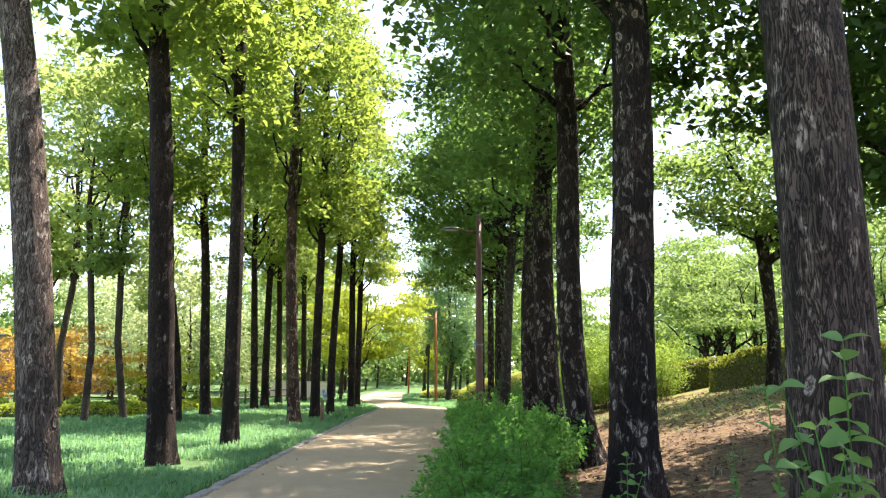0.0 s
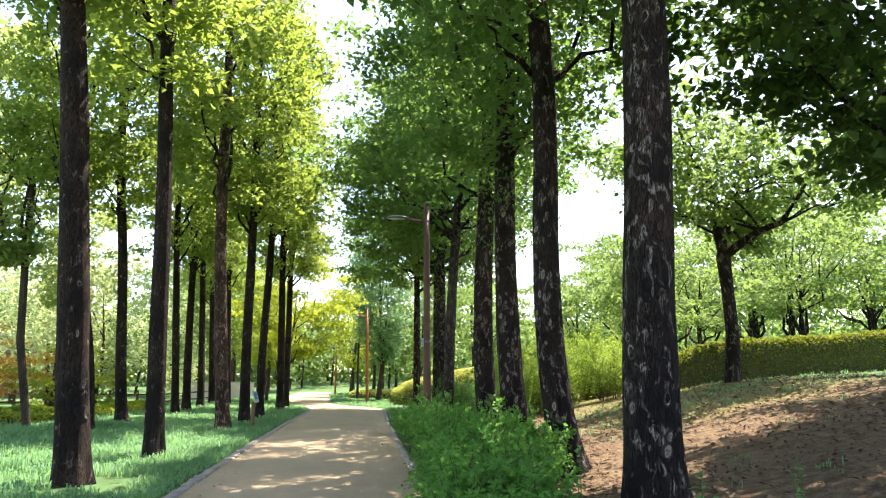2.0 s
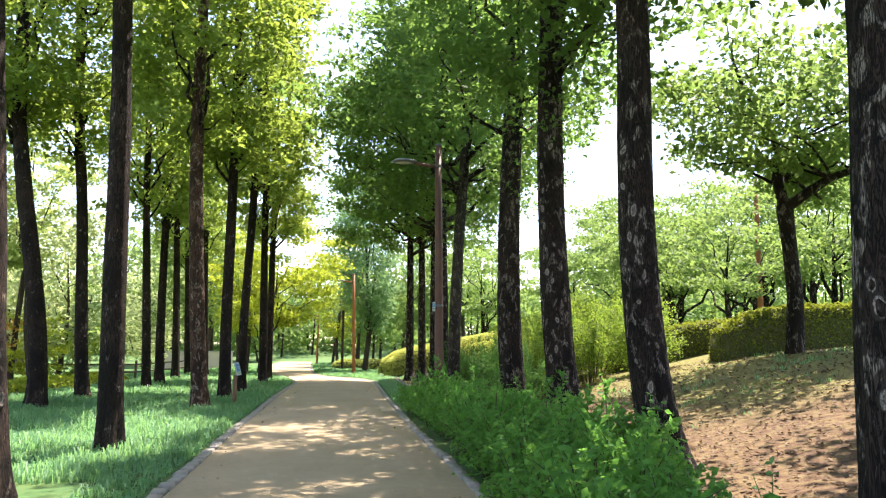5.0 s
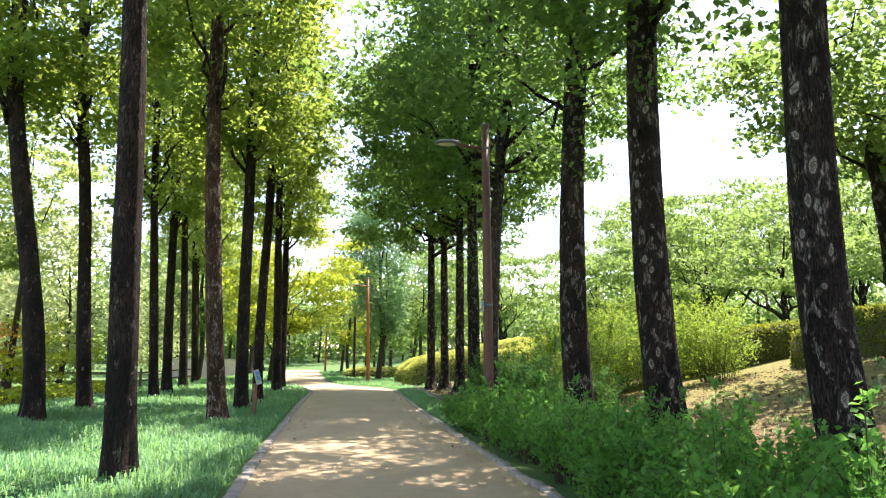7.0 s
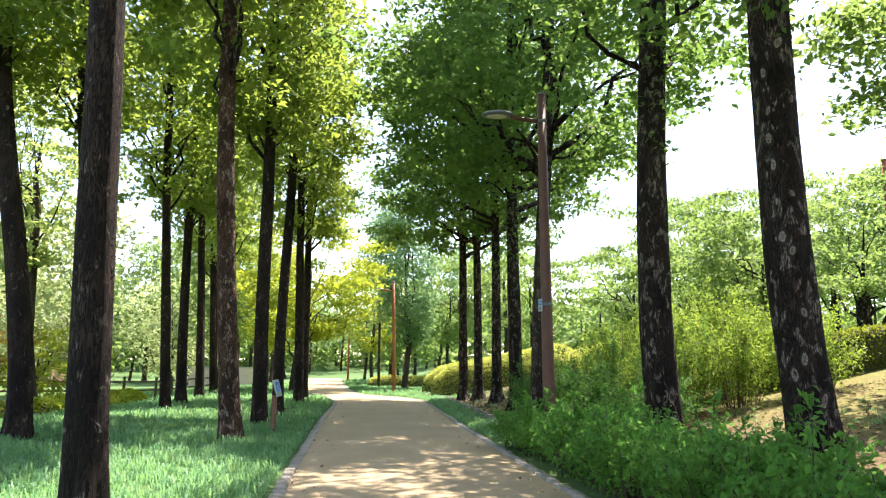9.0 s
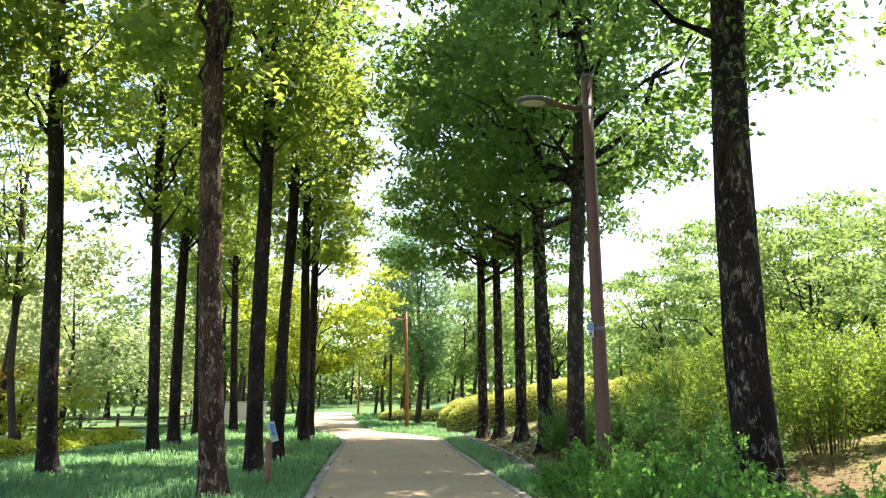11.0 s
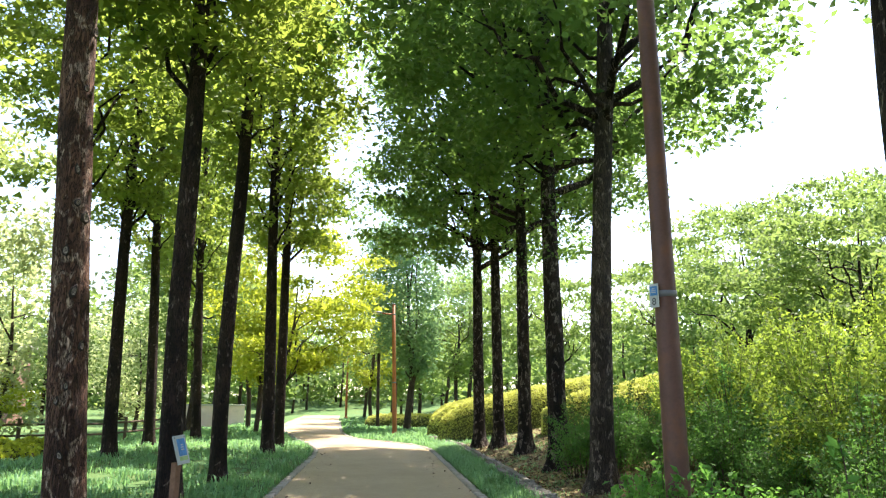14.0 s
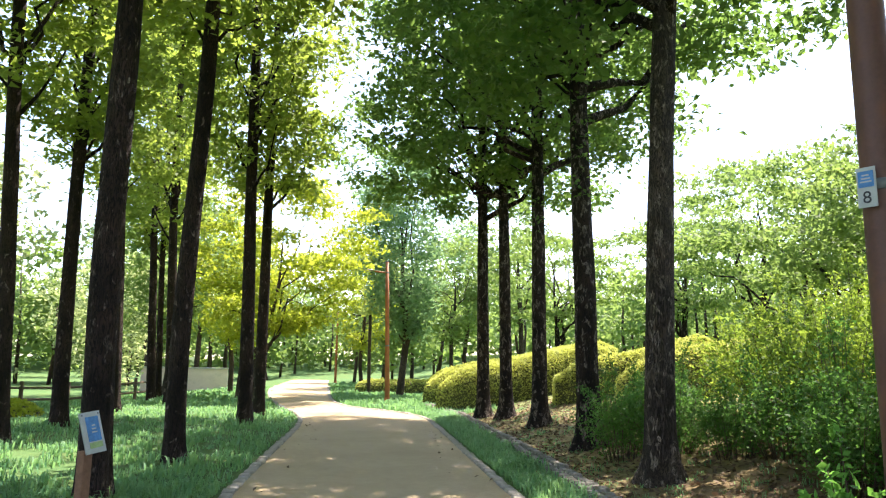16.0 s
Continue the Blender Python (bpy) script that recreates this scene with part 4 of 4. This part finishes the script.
# ---- hedges and shrubs ----
def hedge(points, width, tall, label, seed, leaf=0.055, density=900, material=None, round_top=0.25, bulge=0.0):
    """A clipped hedge along a line: a dark twiggy body under a skin of small leaves."""
    rng = np.random.default_rng(seed)
    pts = [Vector((x, y, 0)) for x, y in points]
    line = []
    for p, q in zip(pts, pts[1:]):
        n = max(2, int((q - p).length / 0.35))
        line += [p.lerp(q, i / n) for i in range(n)]
    line.append(pts[-1])
    centre = sum(line, Vector()) / len(line)
    base = Vector((centre.x, centre.y, float(height(centre.x, centre.y))))
    section = []
    for k in range(13):
        a = math.pi * k / 12
        c, s = math.cos(a), math.sin(a)
        section.append((width / 2 * math.copysign(abs(c) ** (0.35 + round_top), c), tall * abs(s) ** (0.35 + round_top)))
    verts, tris = [], []
    m = len(section)
    for i, p in enumerate(line):
        d = (line[min(i + 1, len(line) - 1)] - line[max(i - 1, 0)]).normalized()
        side = Vector((d.y, -d.x, 0))
        end = min(1.0, 0.72 + 0.28 * min(i, len(line) - 1 - i) / 2.0)
        h = float(height(p.x, p.y))
        for w, z in section:
            k = 0.93 + 0.09 * noise.noise(Vector((p.x * 0.9, p.y * 0.9, z + w)))
            verts.append(p + side * w * k * end + Vector((0, 0, h - 0.05 + z * k * (end if z > 0.2 else 1) * (1 + bulge * math.sin(i * 0.9)))) - base)
    for i in range(len(line) - 1):
        for k in range(m - 1):
            a, b = i * m + k, i * m + k + 1
            tris += [(a, b, b + m), (a, b + m, a + m)]
    for k in range(1, m - 1):
        tris += [(0, k + 1, k), ((len(line) - 1) * m, (len(line) - 1) * m + k, (len(line) - 1) * m + k + 1)]
    vv = np.array([tuple(v) for v in verts])
    tt = np.array(tris)
    e1, e2 = vv[tt[:, 1]] - vv[tt[:, 0]], vv[tt[:, 2]] - vv[tt[:, 0]]
    cr = np.cross(e1, e2)
    area = np.linalg.norm(cr, axis=1) / 2
    n = int(area.sum() * density * 1.35)
    # Sides get fewer leaves: twigs show, and their shade is built in.
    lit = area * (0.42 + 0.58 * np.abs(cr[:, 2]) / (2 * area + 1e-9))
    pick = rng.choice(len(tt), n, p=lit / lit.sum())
    a, b = rng.uniform(0, 1, n), rng.uniform(0, 1, n)
    flip = a + b > 1
    a[flip], b[flip] = 1 - a[flip], 1 - b[flip]
    where = vv[tt[pick, 0]] + e1[pick] * a[:, None] + e2[pick] * b[:, None]
    where = where + np.abs(rng.normal(size=(n, 1))) * 0.035 * np.array([[0.3, 0.3, 1.0]]) + rng.normal(size=(n, 3)) * 0.022
    lv, lt = small_leaves(rng, where, leaf * 1.1, upward=0.6)
    t = thing("hedge", Matrix.Translation(base), label, "hedge", "clipped hedges")
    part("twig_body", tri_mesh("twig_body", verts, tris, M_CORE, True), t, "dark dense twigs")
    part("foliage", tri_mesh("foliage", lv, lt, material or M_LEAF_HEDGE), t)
    return t


hedge([(8.3, 23.1), (11.0, 22.9), (14.5, 22.6), (19.0, 22.2)], 1.1, 1.18, "long clipped yellow-green hedge on top of the slope", 1, 0.06, 850)
hedge([(6.6, 26.0), (9.5, 25.6), (12.0, 25.4)], 1.0, 1.0, "clipped yellow-green hedge behind the long hedge", 2, 0.06, 500)
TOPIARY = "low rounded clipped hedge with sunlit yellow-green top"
hedge([(1.75, 49.5), (3.2, 48.6), (5.2, 48.2), (8.0, 48.4)], 2.4, 1.65, TOPIARY, 3, 0.065, 950, M_LEAF_TOPIARY_SUNLIT, round_top=0.4)
hedge([(1.7, 54.0), (3.6, 52.6), (6.2, 52.0), (9.5, 52.4)], 2.5, 1.6, TOPIARY, 4, 0.07, 720, M_LEAF_TOPIARY_SUNLIT, round_top=0.4)
hedge([(2.2, 59.0), (4.4, 57.2), (7.5, 56.5), (11.0, 57.0)], 2.6, 1.6, TOPIARY, 5, 0.08, 520, M_LEAF_TOPIARY_SUNLIT, round_top=0.4)
hedge([(4.6, 43.5), (7.0, 43.0), (10.0, 43.2)], 2.0, 1.3, TOPIARY, 6, 0.07, 700, M_LEAF_TOPIARY_SUNLIT, round_top=0.4)
hedge([(5.0, 38.5), (8.0, 38.0), (11.5, 38.0)], 1.9, 1.3, TOPIARY, 7, 0.07, 700, M_LEAF_TOPIARY_SUNLIT, round_top=0.4)
hedge([(-1.6, 68.0), (0.6, 66.5), (3.5, 66.0)], 1.6, 0.9, TOPIARY, 8, 0.09, 330, M_LEAF_TOPIARY_SUNLIT, round_top=0.4)
for i, (x, y, r) in enumerate([(-14.0, 33.5, 0.75), (-15.6, 33.0, 0.7), (-17.4, 34.0, 0.8), (-19.5, 33.6, 0.8), (-15.0, 37.0, 0.75), (-21.5, 34.5, 0.8), (-13.0, 41.0, 0.7)]):
    hedge([(x - r * 0.7, y), (x, y + 0.05), (x + r * 0.7, y)], r * 2.0, 0.85, "round clipped light green bush beyond the lawn", 20 + i, 0.08, 330, material=M_LEAF_FORSYTHIA, round_top=0.7)
hedge([(-25, 30.5), (-18.5, 31.0), (-13.5, 32.0), (-12.6, 40.0), (-12.8, 47.0)], 1.6, 0.55, "strip of tall sunlit yellow grass beyond the lawn", 30, 0.12, 190, material=M_LEAF_LIME, round_top=0.6, bulge=0.2)


def shrub_kit(seed, radius, tall, stems, leaves_n, leaf, material, arch=0.5, upward=0.6, width=0.5, simple=False, shoots=0):
    """A bush of many stems that arch outward, leafy along their upper lengths."""
    rng = np.random.default_rng(seed)
    tubes, places = [], []
    for i in range(stems):
        a, r = rng.uniform(0, 6.28), radius * math.sqrt(rng.uniform(0.02, 1))
        h = tall * rng.uniform(0.65, 1.08) * (1 - 0.35 * (r / radius) ** 2) * (1.45 if i < shoots else 1.0)
        root = Vector((math.cos(a) * r * 0.35, math.sin(a) * r * 0.35, -0.05))
        tip = Vector((math.cos(a) * r, math.sin(a) * r, h))
        ctrl = Vector((math.cos(a) * r * (0.35 + 0.3 * (1 - arch)), math.sin(a) * r * (0.35 + 0.3 * (1 - arch)), h * (0.65 + 0.5 * arch)))
        pts = [root * (1 - u) ** 2 + ctrl * 2 * u * (1 - u) + tip * u * u for u in np.linspace(0, 1, 5)]
        tubes.append(tube(pts, [0.009 - 0.0015 * k for k in range(5)], 3))
        for k in range(leaves_n // stems):
            u = rng.uniform(0.22, 1.0)
            p = root * (1 - u) ** 2 + ctrl * 2 * u * (1 - u) + tip * u * u
            places.append(tuple(p + Vector(rng.normal(size=3)) * (0.16 if i >= shoots else 0.075) * radius * (1.15 - 0.6 * u)))
    places = np.array(places)
    places = places[places[:, 2] > 0.6 * leaf]
    lv, lt = small_leaves(rng, places, leaf, upward) if simple else leaf_array(rng, places, leaf, width, upward)
    return tri_mesh("foliage", lv, lt, material), tri_mesh("woody_base", *joined(tubes), M_TWIG)


def shrub(kit, x, y, scale, turn, label, group, tall=1.0):
    t = thing("shrub", pose(x, y, float(height(x, y)), 0, 0, turn) @ Matrix.Diagonal((scale, scale, scale * tall, 1)), label, "shrub", group)
    tagged(part("woody_base", kit[1], t), kind="stuff")
    part("foliage", kit[0], t)
    return t


LOW_KITS = [shrub_kit(70 + i, 0.62, 0.80, 34, 1750, 0.078, M_LEAF_SHRUB, shoots=7) for i in range(4)]
FORSYTHIA_KITS = [shrub_kit(80 + i, 1.15, 1.75, 46, 7600, 0.054, M_LEAF_FORSYTHIA, 0.35, 0.5, simple=True, shoots=12) for i in range(3)]
GREEN_KITS = [shrub_kit(90 + i, 1.05, 1.45, 40, 6500, 0.052, M_LEAF_GREENBUSH, 0.4, 0.5, simple=True, shoots=8) for i in range(2)]
rng = np.random.default_rng(31)
y = 5.2
while y < 24.4:
    wide = np.interp(y, [6, 9, 12, 16, 20, 24, 26], [0.55, 0.75, 0.95, 1.2, 1.25, 1.1, 0.6])
    x = float(np.interp(y, [5, 8, 11, 14], [0.45, 0.45, 0.62, 0.84]))
    while x < 0.65 + wide * 1.35:
        shrub(LOW_KITS[int(rng.integers(4))], x + rng.normal() * 0.06, y + rng.normal() * 0.1, rng.uniform(0.78, 1.02), rng.uniform(0, 360),
              "dense low green shrub beside the path kerb", "low shrubs along the kerb", rng.uniform(0.75, 1.05) * np.interp(y, [5, 8, 14, 26], [0.55, 0.85, 1.15, 1.1]))
        x += 0.62
    y += 0.78
for i, (x, y, s) in enumerate([(4.2, 25.2, 0.9), (5.6, 24.8, 1.0), (7.0, 24.4, 0.95), (5.0, 27.0, 1.05), (6.6, 27.0, 1.1), (8.2, 27.5, 1.05), (4.6, 29.0, 1.0), (6.2, 29.3, 1.15),
                               (7.9, 29.8, 1.1), (5.3, 31.3, 1.05), (7.0, 31.8, 1.1), (8.8, 32.2, 1.1), (5.8, 33.6, 1.0), (7.6, 34.3, 1.05)]):
    shrub(FORSYTHIA_KITS[i % 3], x, y, s, 97 * i, "tall loose yellow-green bush catching the sun", "tall bushes under the trees")
for i, (x, y, s) in enumerate([(3.2, 23.4, 0.6), (4.3, 26.2, 0.85), (4.1, 28.0, 0.9), (4.4, 29.8, 0.95), (5.2, 26.2, 0.9),
                               (3.7, 27.3, 0.8), (3.9, 32.6, 0.75), (3.4, 34.9, 0.7), (3.6, 23.9, 0.7), (4.3, 34.2, 0.8), (3.5, 25.4, 0.6), (3.9, 30.4, 0.7), (2.85, 32.2, 0.8), (3.4, 31.6, 0.9)]):
    shrub(GREEN_KITS[i % 2], x, y, s, 120 * i, "loose dark green bush in the shade of the trees", "green bushes under the trees")


def leaf_blade():
    """One broad pointed leaf with a folded midrib and a drooping tip, its stalk at the origin, along +x."""
    v, t = [], []
    prof = [(0.0, 0.02), (0.15, 0.24), (0.4, 0.36), (0.65, 0.29), (0.86, 0.13), (1.0, 0.0)]
    for u, w in prof:
        z = 0.10 * math.sin(u * 2.4) - 0.16 * u * u
        v += [(u, -w, z + w * 0.35), (u, 0, z), (u, w, z + w * 0.35)]
    for i in range(len(prof) - 1):
        for k in (0, 1):
            a = i * 3 + k
            t += [(a, a + 3, a + 4), (a, a + 4, a + 1)]
    return tri_mesh("leaf", v, t, M_LEAF_SAPLING, True)


BLADE = leaf_blade()


def sapling(x, y, tall, seed, leaf=0.11, shoots=3):
    """A young broad-leaved shoot with leaves in pairs up its stems."""
    rng = np.random.default_rng(seed)
    t = thing("sapling", pose(x, y, float(height(x, y))), "bright green broad-leaved sapling in front of the trunks", "sapling", "saplings by the trees")
    for s in range(shoots):
        a, h = rng.uniform(0, 6.28), tall * (1.0 if s == 0 else rng.uniform(0.72, 0.95))
        bend = (0.05 if s == 0 else 0.16) * tall
        pts = [Vector((math.cos(a) * bend * u * u, math.sin(a) * bend * u * u, h * u)) for u in np.linspace(0, 1, 8)]
        stem = part("stem", tri_mesh("stem", *tube([pts[0] - Vector((0, 0, 0.08))] + pts, [0.009] + [0.008 - 0.0008 * k for k in range(8)], 5), M_LEAF_SHRUB), t, "thin green stem")
        n = max(6, int(h / 0.075))
        for i in range(n):
            u = 0.12 + 0.88 * i / (n - 1)
            p = pts[0].lerp(pts[-1], u) if s == 0 else pts[min(7, int(u * 7))]
            for side in (0, math.pi):
                q = part("leaf", BLADE, stem)
                size = leaf * rng.uniform(0.75, 1.15) * (1.0 if u < 0.8 else 1.5 - 0.75 * u * 1.05)
                q.matrix_basis = (Matrix.Translation(p) @ Matrix.Rotation(i * 1.4 + side + rng.normal() * 0.3, 4, "Z")
                                  @ Matrix.Rotation(0.25 - 1.6 * max(0, u - 0.7) + rng.normal() * 0.35, 4, "Y") @ Matrix.Rotation(rng.normal() * 0.4, 4, "X") @ Matrix.Scale(size, 4))
    return t


for i, (x, y, h, lf, n) in enumerate([(1.62, 2.90, 1.60, 0.125, 5), (1.42, 2.95, 1.42, 0.07, 3), (1.78, 2.75, 1.22, 0.135, 5), (1.54, 2.75, 1.05, 0.125, 4), (1.66, 2.95, 1.25, 0.12, 4), (1.70, 6.6, 0.85, 0.10, 2), (1.75, 4.9, 0.80, 0.09, 2), (2.05, 5.6, 0.45, 0.10, 3),
                                      (1.85, 9.9, 0.75, 0.08, 2), (2.15, 12.6, 1.05, 0.08, 2), (3.0, 7.6, 0.7, 0.09, 2), (2.35, 20.4, 0.8, 0.09, 3), (3.3, 19.8, 0.7, 0.09, 3), (2.0, 16.4, 0.9, 0.08, 3)]):
    sapling(x, y, h, 300 + i, lf, n)


# ---- building and fence beyond the lawn ----
bld = thing("building", pose(-37.3, 73.0, float(height(-37, 73))), "long low brown brick building behind the trees", "building")
part("wall", box_bm(22.0, 2.6, 5.6, 0.03, (0, 0, -0.3)), bld, "brown brick wall", M_BRICK)
part("roof", box_bm(22.6, 3.2, 0.35, 0.04, (0, 0, 5.304)), bld, "pale concrete roof edge", M_CAP)
# Made-up wall, standing in for a bright pinkish patch between the trunks.
wall = thing("stand_in_wall", pose(-13.0, 71.0, float(height(-13.0, 71.0)), 0, 0, 14), "pale pinkish wall standing in for a bright patch beyond the trees", "wall")
part("wall_body", box_bm(5.4, 0.3, 1.8, 0.02, (0, 0, -0.3)), wall, "", M_BRIGHT_PINK)
part("coping", box_bm(5.5, 0.42, 0.10, 0.02, (0, 0, 1.504)), wall, "pale concrete coping", M_CAP)
fence = thing("fence", pose(0, 0, 0), "weathered wooden post-and-rail fence behind the lawn", "fence")
ends = [(-26.0, 43.5), (-18.0, 46.5), (-12.8, 50.5), (-11.3, 57.0)]
for (x0, y0), (x1, y1) in zip(ends, ends[1:]):
    length = math.hypot(x1 - x0, y1 - y0)
    n = int(length / 1.5)
    for i in range(n):
        x, y = x0 + (x1 - x0) * i / n, y0 + (y1 - y0) * i / n
        part("post", box_bm(0.12, 0.12, 1.25, 0.02, (x, y, float(height(x, y)) - 0.15)), fence, "", M_FENCE)
    for z in (0.45, 0.88):
        a0, a1 = (x0, y0, float(height(x0, y0)) + z), (x1, y1, float(height(x1, y1)) + z)
        part("rail", tri_mesh("rail", *tube([a0, a1], [0.045, 0.045], 8), M_FENCE), fence)


# ---- grass, fallen leaves ----
def blades(rng, n, places, tall, wide, bend, tuft=1.0):
    """Grass blades at places: each a narrow two-piece strip that bows over."""
    x, y = places
    z = height(x, y) - 0.01
    a = rng.uniform(0, 6.28, n)
    h = tall * rng.uniform(0.55, 1.2, n) * tuft
    out = bend * h * rng.uniform(0.3, 1.3, n)
    dx, dy = np.cos(a), np.sin(a)
    w = wide * rng.uniform(0.7, 1.3, n)
    v = np.empty((n, 5, 3))
    v[:, 0] = np.stack([x - dy * w, y + dx * w, z], 1)
    v[:, 1] = np.stack([x + dy * w, y - dx * w, z], 1)
    mx, my, mz = x + dx * out * 0.35, y + dy * out * 0.35, z + h * 0.7
    v[:, 2] = np.stack([mx + dy * w * 0.8, my - dx * w * 0.8, mz], 1)
    v[:, 3] = np.stack([mx - dy * w * 0.8, my + dx * w * 0.8, mz], 1)
    v[:, 4] = np.stack([x + dx * out, y + dy * out, z + h * (1.0 - 0.35 * bend)], 1)
    base = np.arange(n)[:, None] * 5
    t = np.concatenate([base + np.array([[0, 1, 2]]), base + np.array([[0, 2, 3]]), base + np.array([[3, 2, 4]])], axis=1).reshape(-1, 3)
    return v.reshape(-1, 3), t


def tufted(rng, n, per, x0, x1, y0, y1, power=1.0, spread=0.06):
    m = n // per
    spread = spread * per / 9
    cx = x0 + (x1 - x0) * rng.uniform(0, 1, m)
    cy = y0 + (y1 - y0) * rng.uniform(0, 1, m) ** power
    x, y = np.repeat(cx, per), np.repeat(cy, per)
    size = np.repeat(rng.uniform(0.45, 1.35, m) * (0.95 + 0.22 * np.sin(cx * 2.1 + cy) * np.sin(cy * 1.4 - cx)), per)
    return x + rng.normal(size=len(x)) * spread, y + rng.normal(size=len(x)) * spread, size


def grass(name, label, seed, fields):
    rng = np.random.default_rng(seed)
    vs, ts, n = [], [], 0
    for count, per, x0, x1, y0, y1, power, tall, wide, bend, keep in fields:
        x, y, size = tufted(rng, count, per, x0, x1, y0, y1, power)
        ok = keep(x, y)
        x, y, size = x[ok], y[ok], size[ok]
        v, t = blades(rng, len(x), (x, y), tall, wide, bend, size)
        vs.append(v)
        ts.append(t + n)
        n += len(v)
    ob = new(name, tri_mesh(name, np.concatenate(vs), np.concatenate(ts), M_GRASS))
    return tagged(ob, label, "grass", kind="stuff")


def left_of_path(x, y):
    bare = (np.abs(x + 4.2) < 0.6) & (np.abs(y - 12.9) < 0.9)
    return (x < edge_left(y) - 0.22) & ~bare


def right_of_path(x, y):
    return (x > edge_right(y) + 0.22) & (x < np.where(y < 46, edging_line(y) - 0.1, 99))


grass("lawn_grass", "lush blue-green tufted lawn grass beside the path", 1, [
    (76000, 12, -8.7, -2.9, 7.5, 30.0, 1.25, 0.165, 0.0085, 0.85, left_of_path),
    (8000, 10, -14.0, -2.7, -3.0, 9.0, 0.6, 0.19, 0.014, 0.8, left_of_path),
    (27000, 12, -15.0, -8.0, 4.0, 34.0, 0.85, 0.18, 0.011, 0.8, left_of_path),
    (27000, 12, -14.0, -3.0, 29.0, 52.0, 1.1, 0.18, 0.013, 0.8, left_of_path),
    (16000, 8, -16.0, -5.0, 50.0, 75.0, 1.2, 0.20, 0.022, 0.6, left_of_path)])
grass("verge_grass", "narrow strip of green grass between kerb and stones", 2, [
    (28000, 9, 0.4, 1.8, 25.0, 47.0, 1.15, 0.19, 0.0085, 0.8, right_of_path),
    (16000, 8, -3.0, 3.5, 45.0, 66.0, 1.1, 0.20, 0.016, 0.6, right_of_path),
    (12000, 8, -4.0, 8.0, 60.0, 95.0, 1.1, 0.22, 0.03, 0.6, right_of_path)])
grass("slope_weeds", "thin patchy weeds on the bare slope", 3, [
    (2600, 12, 3.2, 14.0, 16.5, 22.3, 0.8, 0.13, 0.008, 0.9, lambda x, y: np.sin(x * 1.3 + y) + np.sin(y * 2.1 - x) > -0.3),
    (900, 12, 2.8, 9.0, 5.0, 17.0, 1.0, 0.12, 0.007, 0.9, lambda x, y: np.sin(x * 2.3 + y) + np.sin(y * 1.1 - x) > 0.5),
    (5200, 10, 1.5, 4.6, 28.0, 47.0, 1.0, 0.09, 0.007, 0.9, lambda x, y: x > edging_line(y) + 0.1)])


def fallen(name, label, seed, n, x0, x1, y0, y1, size, lift=0.012, on=None):
    rng = np.random.default_rng(seed)
    x, y = rng.uniform(x0, x1, n), rng.uniform(y0, y1, n)
    if on is not None:
        ok = on(x, y)
        x, y = x[ok], y[ok]
    z = height(x, y) + lift + np.abs(rng.normal(size=len(x))) * 0.012
    v, t = leaf_array(rng, np.stack([x, y, z], 1), size, 0.6, 2.6, vary=0.5)
    return tagged(new(name, tri_mesh(name, v, t, M_LITTER)), label, "leaf litter", kind="stuff")


fallen("slope_leaf_litter", "scattered dry brown leaves on bare soil", 5, 17000, 1.5, 13.0, 3.0, 24.0, 0.068)
fallen("tree_leaf_litter", "dry tan leaves under the row of trees", 6, 9000, 1.5, 5.0, 24.0, 47.0, 0.08, on=lambda x, y: x > edging_line(y) + 0.12)
fallen("path_leaf_litter", "a few dry leaves along the path edges", 7, 420, -3.1, 0.5, 6.0, 46.0, 0.06, 0.03,
       on=lambda x, y: (np.abs(x - (edge_left(y) + edge_right(y)) / 2) > 1.15) & (x > edge_left(y) + 0.03) & (x < edge_right(y) - 0.03))
